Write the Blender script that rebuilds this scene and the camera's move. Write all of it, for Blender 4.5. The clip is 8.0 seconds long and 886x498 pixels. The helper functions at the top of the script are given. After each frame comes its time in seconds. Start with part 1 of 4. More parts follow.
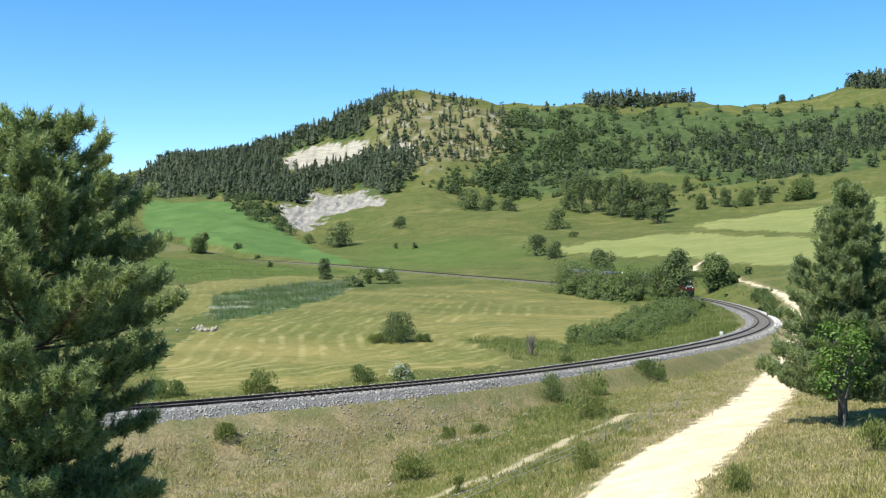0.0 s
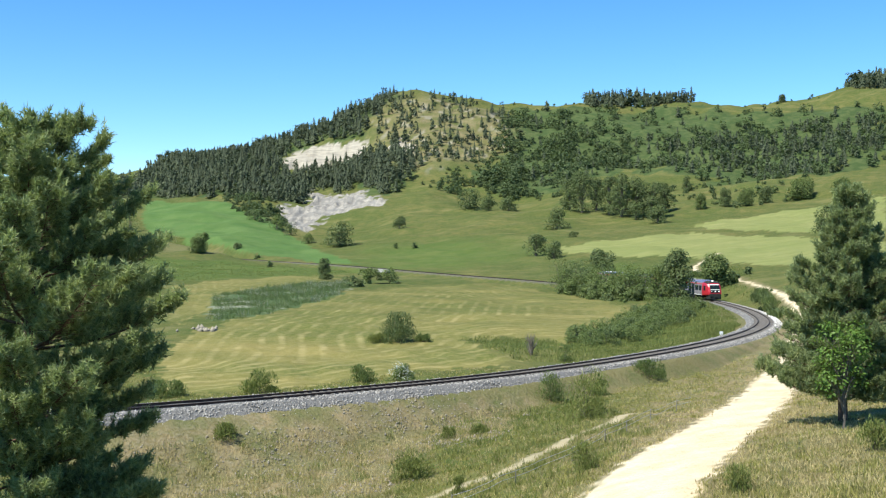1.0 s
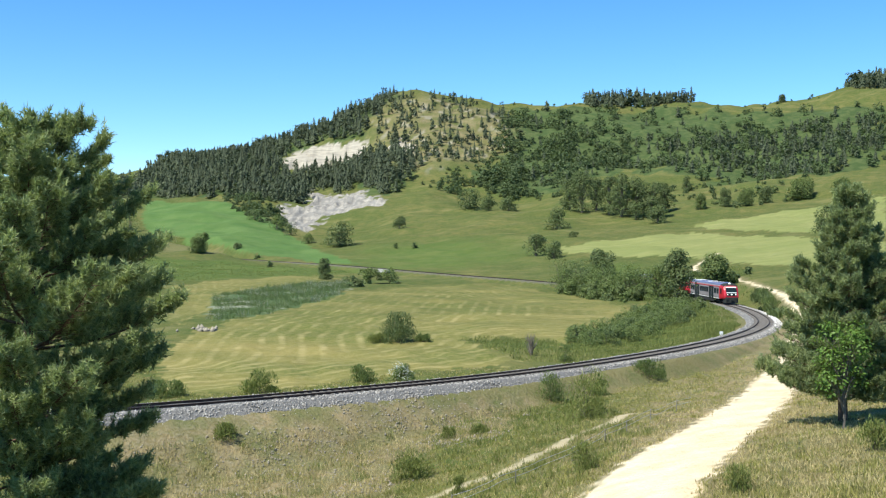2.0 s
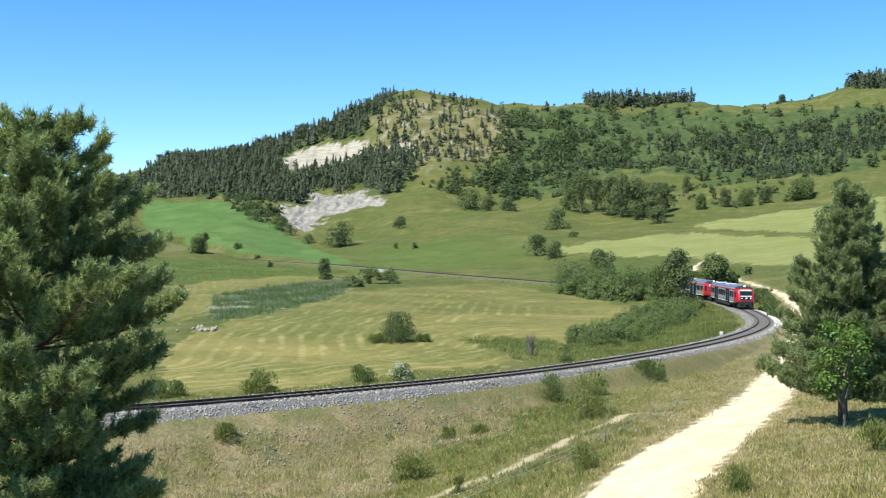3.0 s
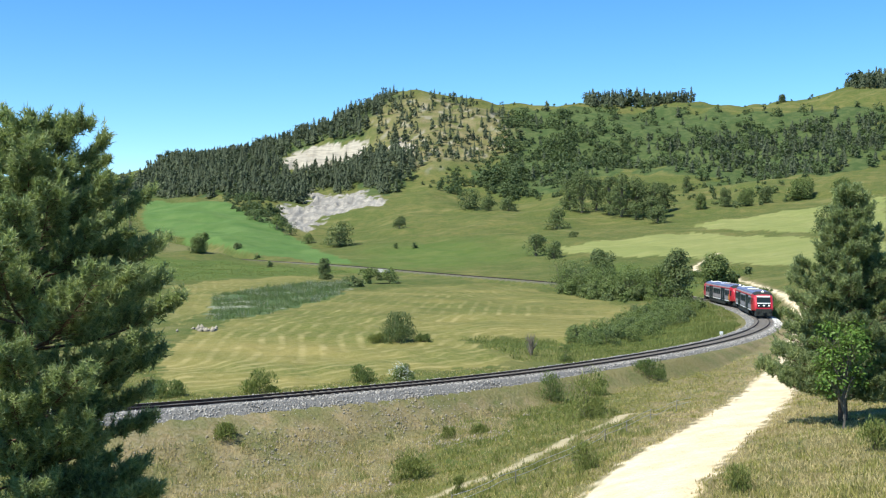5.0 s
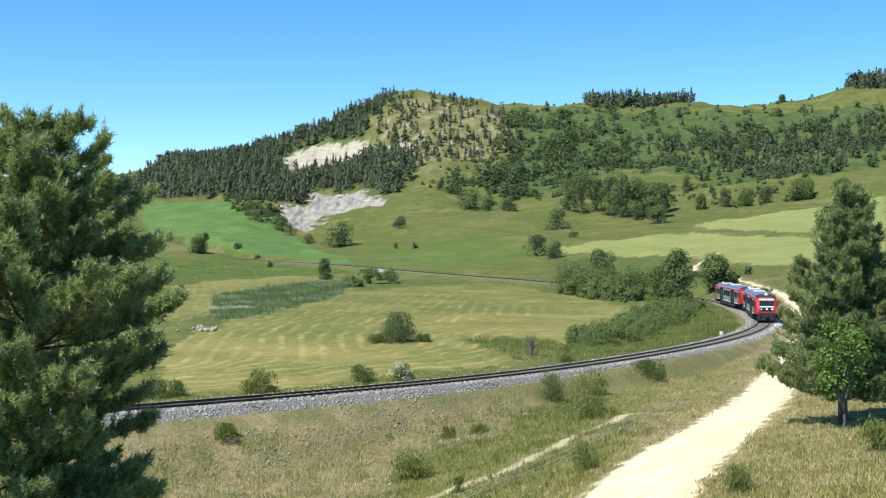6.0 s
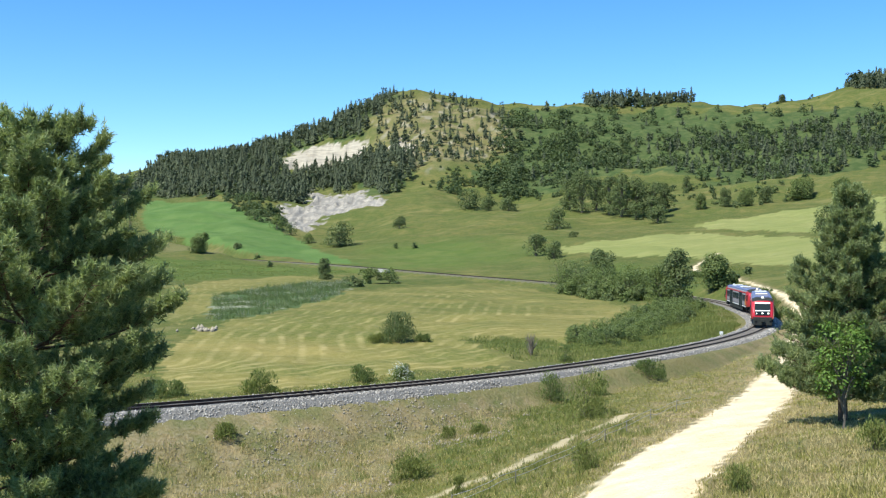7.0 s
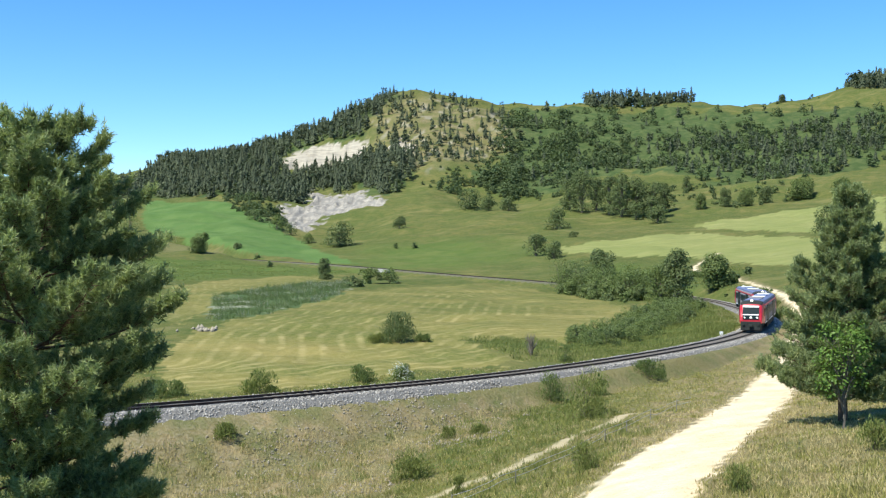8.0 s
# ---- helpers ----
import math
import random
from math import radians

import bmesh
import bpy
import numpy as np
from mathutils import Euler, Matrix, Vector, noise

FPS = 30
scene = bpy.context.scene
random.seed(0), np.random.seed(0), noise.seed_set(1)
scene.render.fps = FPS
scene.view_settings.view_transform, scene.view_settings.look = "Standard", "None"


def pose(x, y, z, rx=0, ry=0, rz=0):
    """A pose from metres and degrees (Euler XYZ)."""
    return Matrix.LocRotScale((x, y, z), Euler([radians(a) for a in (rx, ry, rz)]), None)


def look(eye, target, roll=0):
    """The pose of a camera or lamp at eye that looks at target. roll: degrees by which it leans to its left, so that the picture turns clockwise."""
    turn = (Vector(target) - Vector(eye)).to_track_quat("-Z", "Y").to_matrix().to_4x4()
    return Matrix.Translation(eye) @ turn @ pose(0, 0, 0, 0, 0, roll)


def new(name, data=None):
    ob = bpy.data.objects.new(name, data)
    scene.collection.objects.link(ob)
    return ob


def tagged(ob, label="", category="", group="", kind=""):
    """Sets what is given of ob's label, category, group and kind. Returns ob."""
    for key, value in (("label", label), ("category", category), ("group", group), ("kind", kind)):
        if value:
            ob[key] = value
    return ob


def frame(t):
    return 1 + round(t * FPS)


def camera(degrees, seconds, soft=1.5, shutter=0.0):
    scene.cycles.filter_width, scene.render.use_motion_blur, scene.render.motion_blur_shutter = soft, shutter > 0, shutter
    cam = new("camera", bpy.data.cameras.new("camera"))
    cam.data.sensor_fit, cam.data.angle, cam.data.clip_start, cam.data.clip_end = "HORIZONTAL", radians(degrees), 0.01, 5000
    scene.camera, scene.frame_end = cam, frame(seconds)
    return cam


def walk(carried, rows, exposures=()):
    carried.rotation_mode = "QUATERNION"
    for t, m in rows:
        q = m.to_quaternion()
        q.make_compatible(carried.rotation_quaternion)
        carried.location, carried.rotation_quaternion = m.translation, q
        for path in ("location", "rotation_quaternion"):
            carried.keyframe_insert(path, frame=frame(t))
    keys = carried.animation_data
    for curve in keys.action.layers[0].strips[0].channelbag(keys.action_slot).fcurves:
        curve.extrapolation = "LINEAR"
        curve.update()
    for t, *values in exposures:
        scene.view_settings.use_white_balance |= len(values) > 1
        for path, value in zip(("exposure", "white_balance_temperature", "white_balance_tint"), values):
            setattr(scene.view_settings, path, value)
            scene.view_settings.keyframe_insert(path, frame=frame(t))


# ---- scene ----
cam = camera(42.81, 8.0, soft=1.2)
EYE = (0, 0, 9.8)
walk(cam, [(0, look(EYE, (0, 100, 9.8))), (8, look(EYE, (0, 100, 9.8)))], exposures=[(0, .88, 6450, 4), (8, .88, 6450, 4)])

# ---- daylight ----
SUN = Vector((-.54, -.42, 1.0)).normalized()
sky = bpy.data.worlds.new("sky")
scene.world = sky
sky.use_nodes = True
tree = sky.node_tree
tex = tree.nodes.new("ShaderNodeTexSky")
tex.sky_type, tex.sun_disc = "NISHITA", False
tex.sun_elevation = math.asin(SUN.z)
tex.sun_rotation = math.atan2(SUN.x, SUN.y)
tex.altitude, tex.air_density, tex.dust_density, tex.ozone_density = 900, .8, .0, 3.0
back = tree.nodes["Background"]
back.inputs[1].default_value = .118
rich = tree.nodes.new("ShaderNodeHueSaturation")
rich.inputs["Saturation"].default_value = 1.27
tree.links.new(tex.outputs[0], rich.inputs["Color"])
tree.links.new(rich.outputs[0], back.inputs[0])
sun = new("sun", bpy.data.lights.new("sun", "SUN"))
sun.data.energy, sun.data.angle, sun.data.color = 4.2, radians(.55), (1, .95, .86)
sun.matrix_world = look((-60, -30, 100), Vector((-60, -30, 100)) - SUN)


# ---- materials ----
def shader(name, rough=.8, metal=0.0, spec=.3):
    m = bpy.data.materials.new(name)
    m.use_nodes = True
    b = m.node_tree.nodes["Principled BSDF"]
    b.inputs["Roughness"].default_value, b.inputs["Metallic"].default_value = rough, metal
    b.inputs["Specular IOR Level"].default_value = spec
    return m, m.node_tree, b


def node(t, kind, **values):
    n = t.nodes.new("ShaderNode" + kind)
    for k, v in values.items():
        n.inputs[k.replace("_", " ")].default_value = v
    return n


def place(t, scale=(1, 1, 1), coords="Object", turn=0.0):
    c, m = t.nodes.new("ShaderNodeTexCoord"), node(t, "Mapping", Scale=scale, Rotation=(0, 0, turn))
    t.links.new(c.outputs[coords], m.inputs[0])
    return m.outputs[0]


def grain(t, size, detail=4, stretch=(1, 1, 1), low=.35, high=.65, turn=0.0):
    """Noise with spots of about size metres, spread to 0 .. 1."""
    n = node(t, "TexNoise", Scale=1.0 / size, Detail=detail, Roughness=.62)
    t.links.new(place(t, stretch, turn=turn), n.inputs["Vector"])
    r = node(t, "MapRange", From_Min=low, From_Max=high)
    t.links.new(n.outputs[0], r.inputs[0])
    return r.outputs[0]


def blend(t, fac, a, b, kind="MIX"):
    """Mix of two colours, given as tuples or sockets."""
    n = t.nodes.new("ShaderNodeMix")
    n.data_type, n.blend_type = "RGBA", kind
    for value, slot in ((fac, n.inputs[0]), (a, n.inputs[6]), (b, n.inputs[7])):
        if isinstance(value, bpy.types.NodeSocket):
            t.links.new(value, slot)
        elif isinstance(value, tuple):
            slot.default_value = (*value, 1)
        else:
            slot.default_value = value
    return n.outputs[2]


def times(t, a, b):
    n = t.nodes.new("ShaderNodeMath")
    n.operation = "MULTIPLY"
    for v, slot in ((a, n.inputs[0]), (b, n.inputs[1])):
        if isinstance(v, bpy.types.NodeSocket):
            t.links.new(v, slot)
        else:
            slot.default_value = v
    return n.outputs[0]


def relief(t, b, height, depth=.02, strength=.6):
    n = node(t, "Bump", Strength=strength, Distance=depth)
    t.links.new(height, n.inputs["Height"])
    t.links.new(n.outputs[0], b.inputs["Normal"])


def plain(name, a, b_, size=.5, rough=.7, metal=0.0, spec=.3, bump=.01):
    """A surface of two near colours in patches with a fine relief."""
    m, t, b = shader(name, rough, metal, spec)
    k = grain(t, size)
    fine = grain(t, size * .13, 2)
    c = blend(t, times(t, fine, .45), blend(t, k, a, b_), tuple(.72 * v for v in a))
    t.links.new(c, b.inputs["Base Color"])
    relief(t, b, fine, bump)
    return m


def foliage(name, dark, light, through_light=.25, rough=.6, patch=2.0):
    """Leaves or needles, each in a shade of its own, thin enough to let some light through."""
    m, t, b = shader(name, rough, spec=.25)
    g = t.nodes.new("ShaderNodeNewGeometry")
    c = blend(t, g.outputs["Random Per Island"], dark, light)
    c = blend(t, times(t, grain(t, patch, 2), .5), c, tuple(.5 * (p + q) * .7 for p, q in zip(dark, light)))
    t.links.new(c, b.inputs["Base Color"])
    s, mix = t.nodes.new("ShaderNodeBsdfTranslucent"), t.nodes.new("ShaderNodeMixShader")
    t.links.new(blend(t, .4, c, (.2, .3, .03)), s.inputs[0])
    mix.inputs[0].default_value = through_light
    t.links.new(b.outputs[0], mix.inputs[1])
    t.links.new(s.outputs[0], mix.inputs[2])
    t.links.new(mix.outputs[0], t.nodes["Material Output"].inputs[0])
    return m


def land_material():
    """Meadow, hay, wheat, marl, dirt and dry grass, by the masks that the ground carries."""
    m, t, b = shader("land", .95, spec=.1)
    masks = []
    for name in ("cover_a", "cover_b", "cover_c"):
        a = t.nodes.new("ShaderNodeAttribute")
        a.attribute_name = name
        s = t.nodes.new("ShaderNodeSeparateColor")
        t.links.new(a.outputs["Color"], s.inputs[0])
        masks += list(s.outputs[:3])
    hay, wheat, crop, marl, dirt, dry, reed, lush, wood = masks
    big, mid, small, tiny = grain(t, 38, 6, low=.4, high=.6), grain(t, 7, 6, low=.42, high=.6), grain(t, 1.1, 5, low=.42, high=.6), grain(t, .22, 3)
    c = blend(t, big, (.076, .097, .024), (.134, .128, .040))
    c = blend(t, times(t, mid, .7), c, (.055, .085, .02))
    c = blend(t, times(t, small, .4), c, (.18, .155, .062))
    c = blend(t, times(t, grain(t, 2.8, 5, (.7, 1, 1), .45, .6), .5), c, (.055, .085, .02))
    c = blend(t, times(t, grain(t, 16, 5, (.6, 1, 1), .53, .66), .4), c, (.21, .185, .075))
    c = blend(t, lush, c, blend(t, mid, (.065, .115, .024), (.105, .14, .036)))
    c = blend(t, wood, c, blend(t, mid, (.050, .078, .026), (.082, .105, .038)))
    # hay left in swathes that follow the edges of the field
    rows = t.nodes.new("ShaderNodeAttribute")
    rows.attribute_name = "mowing"
    bend = times(t, grain(t, 30, 3, low=.2, high=.8), 2.4)
    phase = t.nodes.new("ShaderNodeMath")
    phase.operation = "MULTIPLY_ADD"
    t.links.new(rows.outputs["Fac"], phase.inputs[0])
    phase.inputs[1].default_value = 6.283 / 2.5
    t.links.new(bend, phase.inputs[2])
    crest = t.nodes.new("ShaderNodeMath")
    crest.operation = "SINE"
    t.links.new(phase.outputs[0], crest.inputs[0])
    line = node(t, "MapRange", From_Min=.1, From_Max=.95)
    t.links.new(crest.outputs[0], line.inputs[0])
    wide = grain(t, 24, 6, (.8, 1, 1), .42, .58, -.3)
    h = blend(t, wide, (.105, .118, .028), (.225, .19, .062))
    h = blend(t, times(t, times(t, line.outputs[0], grain(t, 4, 6, low=.36, high=.62)), .62), h, (.43, .355, .165))
    h = blend(t, times(t, grain(t, 6, 5, (.6, 1, 1), turn=.25), .5), h, (.10, .118, .028))
    h = blend(t, times(t, grain(t, .7, 4), .3), h, (.36, .30, .13))
    c = blend(t, hay, c, h)
    w = blend(t, grain(t, 3, 4, (.2, 1, 1)), (.18, .20, .066), (.25, .25, .095))
    c = blend(t, wheat, c, blend(t, times(t, grain(t, 30, 3), .5), w, (.16, .19, .058)))
    g = blend(t, grain(t, 14, 4), (.072, .135, .036), (.105, .165, .05))
    c = blend(t, crop, c, g)
    r = blend(t, grain(t, 5, 5), (.055, .095, .032), (.095, .13, .055))
    r = blend(t, times(t, grain(t, 9, 4, low=.54, high=.64), .75), r, (.30, .30, .23))
    c = blend(t, reed, c, r)
    d = blend(t, mid, (.165, .13, .06), (.275, .205, .10))
    d = blend(t, times(t, grain(t, 2.4, 5, low=.46, high=.6), .75), d, (.10, .118, .036))
    d = blend(t, times(t, small, .5), d, (.13, .115, .055))
    d = blend(t, times(t, tiny, .35), d, (.36, .31, .22))
    c = blend(t, dry, c, d)
    k = blend(t, grain(t, 9, 5, (1, 1, 2.5)), (.24, .225, .205), (.40, .365, .305))
    k = blend(t, times(t, grain(t, 2.6, 4, (1, .07, .2), .46, .6), .7), k, (.19, .18, .165))
    k = blend(t, times(t, grain(t, 2.0, 4, (.15, .15, 2.2), .52, .62), .45), k, (.17, .16, .145))
    warm = t.nodes.new("ShaderNodeSeparateXYZ")
    t.links.new(place(t), warm.inputs[0])
    upper = node(t, "MapRange", From_Min=985, From_Max=1005)
    t.links.new(warm.outputs[1], upper.inputs[0])
    lime = blend(t, times(t, grain(t, 2.2, 5, (.12, .12, 1.6), .45, .6), .7), (.40, .36, .285), (.23, .205, .165))
    k = blend(t, times(t, upper.outputs[0], .8), k, lime)
    c = blend(t, marl, c, k)
    e = blend(t, grain(t, 2.5, 5), (.60, .475, .305), (.74, .63, .455))
    e = blend(t, times(t, tiny, .3), e, (.50, .39, .25))
    c = blend(t, dirt, c, e)
    t.links.new(c, b.inputs["Base Color"])
    relief(t, b, blend(t, .5, small, tiny), .12, .7)
    return m


LANDM = land_material()
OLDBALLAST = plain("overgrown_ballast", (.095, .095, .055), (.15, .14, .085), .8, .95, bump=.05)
BALLAST = plain("ballast_stone", (.22, .21, .20), (.15, .145, .135), .2, .9, bump=.05)
CHIPS = foliage("ballast_chips", (.16, .15, .14), (.47, .44, .40), 0.0, .9, .5)
WHITECHIPS = foliage("white_ballast", (.55, .53, .48), (.80, .77, .70), 0.0, .9, .5)
STONE = plain("pale_stone", (.36, .32, .25), (.23, .20, .155), .3, .9, bump=.02)
STEEL = plain("rail_steel", (.05, .036, .03), (.085, .06, .05), .6, .6, .4)
SLEEPER = plain("tarred_timber", (.13, .115, .10), (.19, .17, .15), .4, .9)
BARK = plain("pine_bark", (.11, .07, .048), (.17, .11, .075), .25, .95, bump=.03)
GREYBARK = plain("grey_bark", (.14, .12, .095), (.2, .175, .14), .2, .95, bump=.02)
CONCRETE = plain("concrete", (.5, .48, .44), (.40, .39, .36), 1.0, .9)
WOODPOST = plain("weathered_wood", (.24, .21, .17), (.33, .3, .25), .2, .9)
WIRE = plain("galvanised_wire", (.6, .6, .58), (.5, .5, .5), .3, .45, .7)
# lighter copy of the needle colour, painted for branch ends in the sun
SUNNEEDLES = foliage("sunlit_pine_needles", (.25, .30, .11), (.50, .55, .25), .45, .55, 2.5)
NEEDLES = foliage("pine_needles", (.14, .18, .08), (.36, .42, .20), .45, .55, 1.2)
FARNEEDLES = foliage("far_conifer", (.042, .058, .034), (.098, .118, .060), .1, .7, 9)
LEAVES = foliage("broad_leaves", (.085, .125, .036), (.20, .245, .08), .3, .6, 3)
FARLEAVES = foliage("far_broad_leaves", (.056, .088, .036), (.12, .155, .06), .2, .7, 12)
YOUNGLEAVES = foliage("young_leaves", (.085, .16, .028), (.17, .27, .05), .35, .5, .8)
DARKLEAVES = foliage("dark_leaves", (.08, .115, .042), (.165, .20, .075), .25, .6, 2)
BLOSSOM = foliage("white_blossom", (.45, .48, .38), (.65, .66, .55), .2, .6, 1)
GRASS = foliage("green_grass", (.225, .23, .055), (.41, .37, .125), .3, .7, 3)
STRAW = foliage("dry_grass", (.36, .295, .13), (.60, .50, .26), .25, .8, 3)
REEDM = foliage("reed_blades", (.075, .12, .04), (.19, .225, .09), .3, .7, 9)
PLUME = foliage("reed_plumes", (.30, .31, .22), (.48, .47, .36), .3, .8, 6)
WEEDM = foliage("weed_blades", (.11, .15, .036), (.27, .28, .085), .3, .7, 5)
TWIGS = plain("dead_twigs", (.23, .2, .16), (.16, .14, .11), .3, .95)
RED = plain("red_paint", (.50, .018, .035), (.44, .016, .03), 1.5, .35, 0, .5, .001)
SILVER = plain("silver_grey_paint", (.27, .255, .265), (.21, .20, .21), 2.0, .85, .0, .08, .001)
ROOFBLUE = plain("blue_roof_paint", (.10, .13, .26), (.17, .19, .30), 1.2, .5, 0, .5, .002)
WHITE = plain("white_paint", (.78, .78, .76), (.7, .7, .68), .8, .4, 0, .5, .001)
UNDER = plain("grimy_black", (.022, .02, .019), (.035, .045, .04), .5, .85)
RUBBER = plain("black_rubber", (.02, .02, .02), (.03, .03, .03), .4, .8)
ORANGE = plain("orange_transfer", (.50, .22, .05), (.36, .10, .03), .5, .4, 0, .5, .001)
GLASS, _t, _b = shader("tinted_glass", .42, 0, .06)
_b.inputs["Base Color"].default_value = (.012, .022, .026, 1)
LAMP, _t, _b = shader("headlight", .2)
_b.inputs["Base Color"].default_value = (.9, .9, .85, 1)
_b.inputs["Emission Color"].default_value, _b.inputs["Emission Strength"].default_value = (1, .95, .85, 1), .8


# ---- mesh helpers ----
def soup(name, verts, faces, material, parent=None, label="", flat=True):
    """One mesh object out of an array of points and an array of triangles or quads."""
    verts, faces = np.asarray(verts, np.float32), np.asarray(faces, np.int32)
    me = bpy.data.meshes.new(name)
    n, k = faces.shape
    me.vertices.add(len(verts))
    me.vertices.foreach_set("co", verts.ravel())
    me.loops.add(n * k)
    me.loops.foreach_set("vertex_index", faces.ravel())
    me.polygons.add(n)
    me.polygons.foreach_set("loop_start", np.arange(n, dtype=np.int32) * k)
    if not flat:
        me.polygons.foreach_set("use_smooth", np.ones(n, bool))
    me.materials.append(material)
    me.update(calc_edges=True)
    ob = new(name, me)
    ob.parent = parent
    return tagged(ob, label) if label else ob


def part(name, bm, material, parent, label=""):
    """A bmesh as one mesh object under a thing or part."""
    bmesh.ops.recalc_face_normals(bm, faces=bm.faces)
    me = bpy.data.meshes.new(name)
    bm.to_mesh(me)
    bm.free()
    me.materials.append(material)
    ob = new(name, me)
    ob.parent = parent
    return tagged(ob, label) if label else ob


def base(name, x, y, z, label, category, group="", turn=0.0):
    ob = new(name)
    ob.matrix_basis = pose(x, y, z, 0, 0, turn)
    return tagged(ob, label, category, group)


def box(bm, x0, x1, y0, y1, z0, z1, bevel=.0):
    m = Matrix.LocRotScale(((x0 + x1) / 2, (y0 + y1) / 2, (z0 + z1) / 2), None, (x1 - x0, y1 - y0, z1 - z0))
    made = bmesh.ops.create_cube(bm, size=1, matrix=m)
    if bevel:
        edges = list({e for v in made["verts"] for e in v.link_edges})
        bmesh.ops.bevel(bm, geom=edges, offset=bevel, segments=2, affect="EDGES", profile=.5)


def rod(bm, a, b, r0, r1=None, sides=10):
    a, b = Vector(a), Vector(b)
    m = Matrix.Translation((a + b) / 2) @ (b - a).to_track_quat("Z", "Y").to_matrix().to_4x4()
    bmesh.ops.create_cone(bm, cap_ends=True, segments=sides, radius1=r0, radius2=r0 if r1 is None else r1,
                          depth=(b - a).length, matrix=m)


def tubes(paths, radii, sides=6):
    """Tapered tubes along paths (each an array of points) as points and quads."""
    V, F, at = [], [], 0
    for p, r in zip(paths, radii):
        p = np.asarray(p, float)
        n = len(p)
        w = np.gradient(p, axis=0)
        w /= np.linalg.norm(w, axis=1)[:, None] + 1e-9
        ref = np.array([0, 0, 1.]) if abs(w[0, 2]) < .8 else np.array([1., 0, 0])
        u = np.cross(w, ref)
        u /= np.linalg.norm(u, axis=1)[:, None] + 1e-9
        v = np.cross(w, u)
        a = np.arange(sides) * 2 * np.pi / sides
        ring = p[:, None] + np.asarray(r)[:, None, None] * (np.cos(a)[None, :, None] * u[:, None] + np.sin(a)[None, :, None] * v[:, None])
        V.append(ring.reshape(-1, 3))
        i, j = np.meshgrid(np.arange(n - 1), np.arange(sides), indexing="ij")
        k = (j + 1) % sides
        F.append(np.stack([i * sides + j, i * sides + k, (i + 1) * sides + k, (i + 1) * sides + j], -1).reshape(-1, 4) + at)
        at += n * sides
    return np.vstack(V), np.vstack(F)


def unit(v):
    return v / (np.linalg.norm(v, axis=-1, keepdims=True) + 1e-9)


def leaves(rng, centres, outward, size, spread=.32, tall=False):
    """A small bent leaf quad at each centre, facing roughly outward."""
    n = len(centres)
    nrm = unit(outward + spread * rng.normal(size=(n, 3)))
    u = unit(np.cross(nrm, rng.normal(size=(n, 3))))
    v = np.cross(nrm, u)
    s = size * rng.uniform(.6, 1.25, (n, 1))
    if tall:
        u = unit(np.array([0, 0, 1.0]) + .45 * rng.normal(size=(n, 3)) + .3 * outward)
        v = unit(np.cross(u, rng.normal(size=(n, 3)))) * .55
        u = u * 1.9
    V = np.stack([centres - u * s, centres - v * s * .6, centres + u * s, centres + v * s * .6], 1).reshape(-1, 3)
    return V, np.arange(4 * n).reshape(n, 4)


def lumps(rng, w, h, count, low=.12, droop=.0):
    """Ball-shaped boughs that fill an uneven crown: centres and radii."""
    a = rng.uniform(0, 6.283, count)
    t = np.sqrt(rng.uniform(0, 1, count))
    zz = rng.uniform(low, .84, count)
    zz = zz if low > .0 or h > 2.4 else .84 * (zz / .84) ** 1.35
    wide = (np.sin(np.clip(zz * .80 + .16, 0, 1) * np.pi) ** .5 if low > .05 else np.sqrt(1 - zz ** 2)) * .37 * w
    c = np.stack([np.cos(a) * t * wide, np.sin(a) * t * wide, zz * h], 1)
    r = rng.uniform(.16, .26, count) * min(w, h * 1.3)
    return c, r


def crown(rng, w, h, count, size, boughs=14, low=.12, tall=False):
    """Points and quads of a leafy crown on the ground at the origin."""
    c, r = lumps(rng, w, h, boughs, low)
    which = rng.integers(0, boughs, count)
    d = unit(rng.normal(size=(count, 3)))
    d[:, 2] = np.where(d[:, 2] < -.5, -d[:, 2], d[:, 2])
    ragged = rng.uniform(.55, 1.12 if not tall else 1.7, (count, 1)) ** .6
    p = c[which] + d * r[which][:, None] * ragged
    p[:, 2] = np.clip(p[:, 2], .03 * h, None)
    return leaves(rng, p, d + np.array([0, 0, .4]), size, tall=tall)


def many(pieces):
    V, F, at = [], [], 0
    for v, f in pieces:
        V.append(v)
        F.append(f + at)
        at += len(v)
    return np.vstack(V), np.vstack(F)


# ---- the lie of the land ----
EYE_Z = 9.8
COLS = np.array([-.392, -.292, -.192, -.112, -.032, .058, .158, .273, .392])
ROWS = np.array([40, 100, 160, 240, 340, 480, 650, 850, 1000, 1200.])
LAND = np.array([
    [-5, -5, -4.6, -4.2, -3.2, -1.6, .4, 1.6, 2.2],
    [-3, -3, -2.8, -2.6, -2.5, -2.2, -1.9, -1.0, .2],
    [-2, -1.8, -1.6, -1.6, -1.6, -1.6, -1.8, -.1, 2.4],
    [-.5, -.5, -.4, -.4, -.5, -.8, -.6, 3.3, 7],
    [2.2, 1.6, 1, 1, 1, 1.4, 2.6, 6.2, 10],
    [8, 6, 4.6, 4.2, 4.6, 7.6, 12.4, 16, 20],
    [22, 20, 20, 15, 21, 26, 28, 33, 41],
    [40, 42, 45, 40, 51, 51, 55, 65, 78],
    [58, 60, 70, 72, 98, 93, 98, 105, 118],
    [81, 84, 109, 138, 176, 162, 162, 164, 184]])
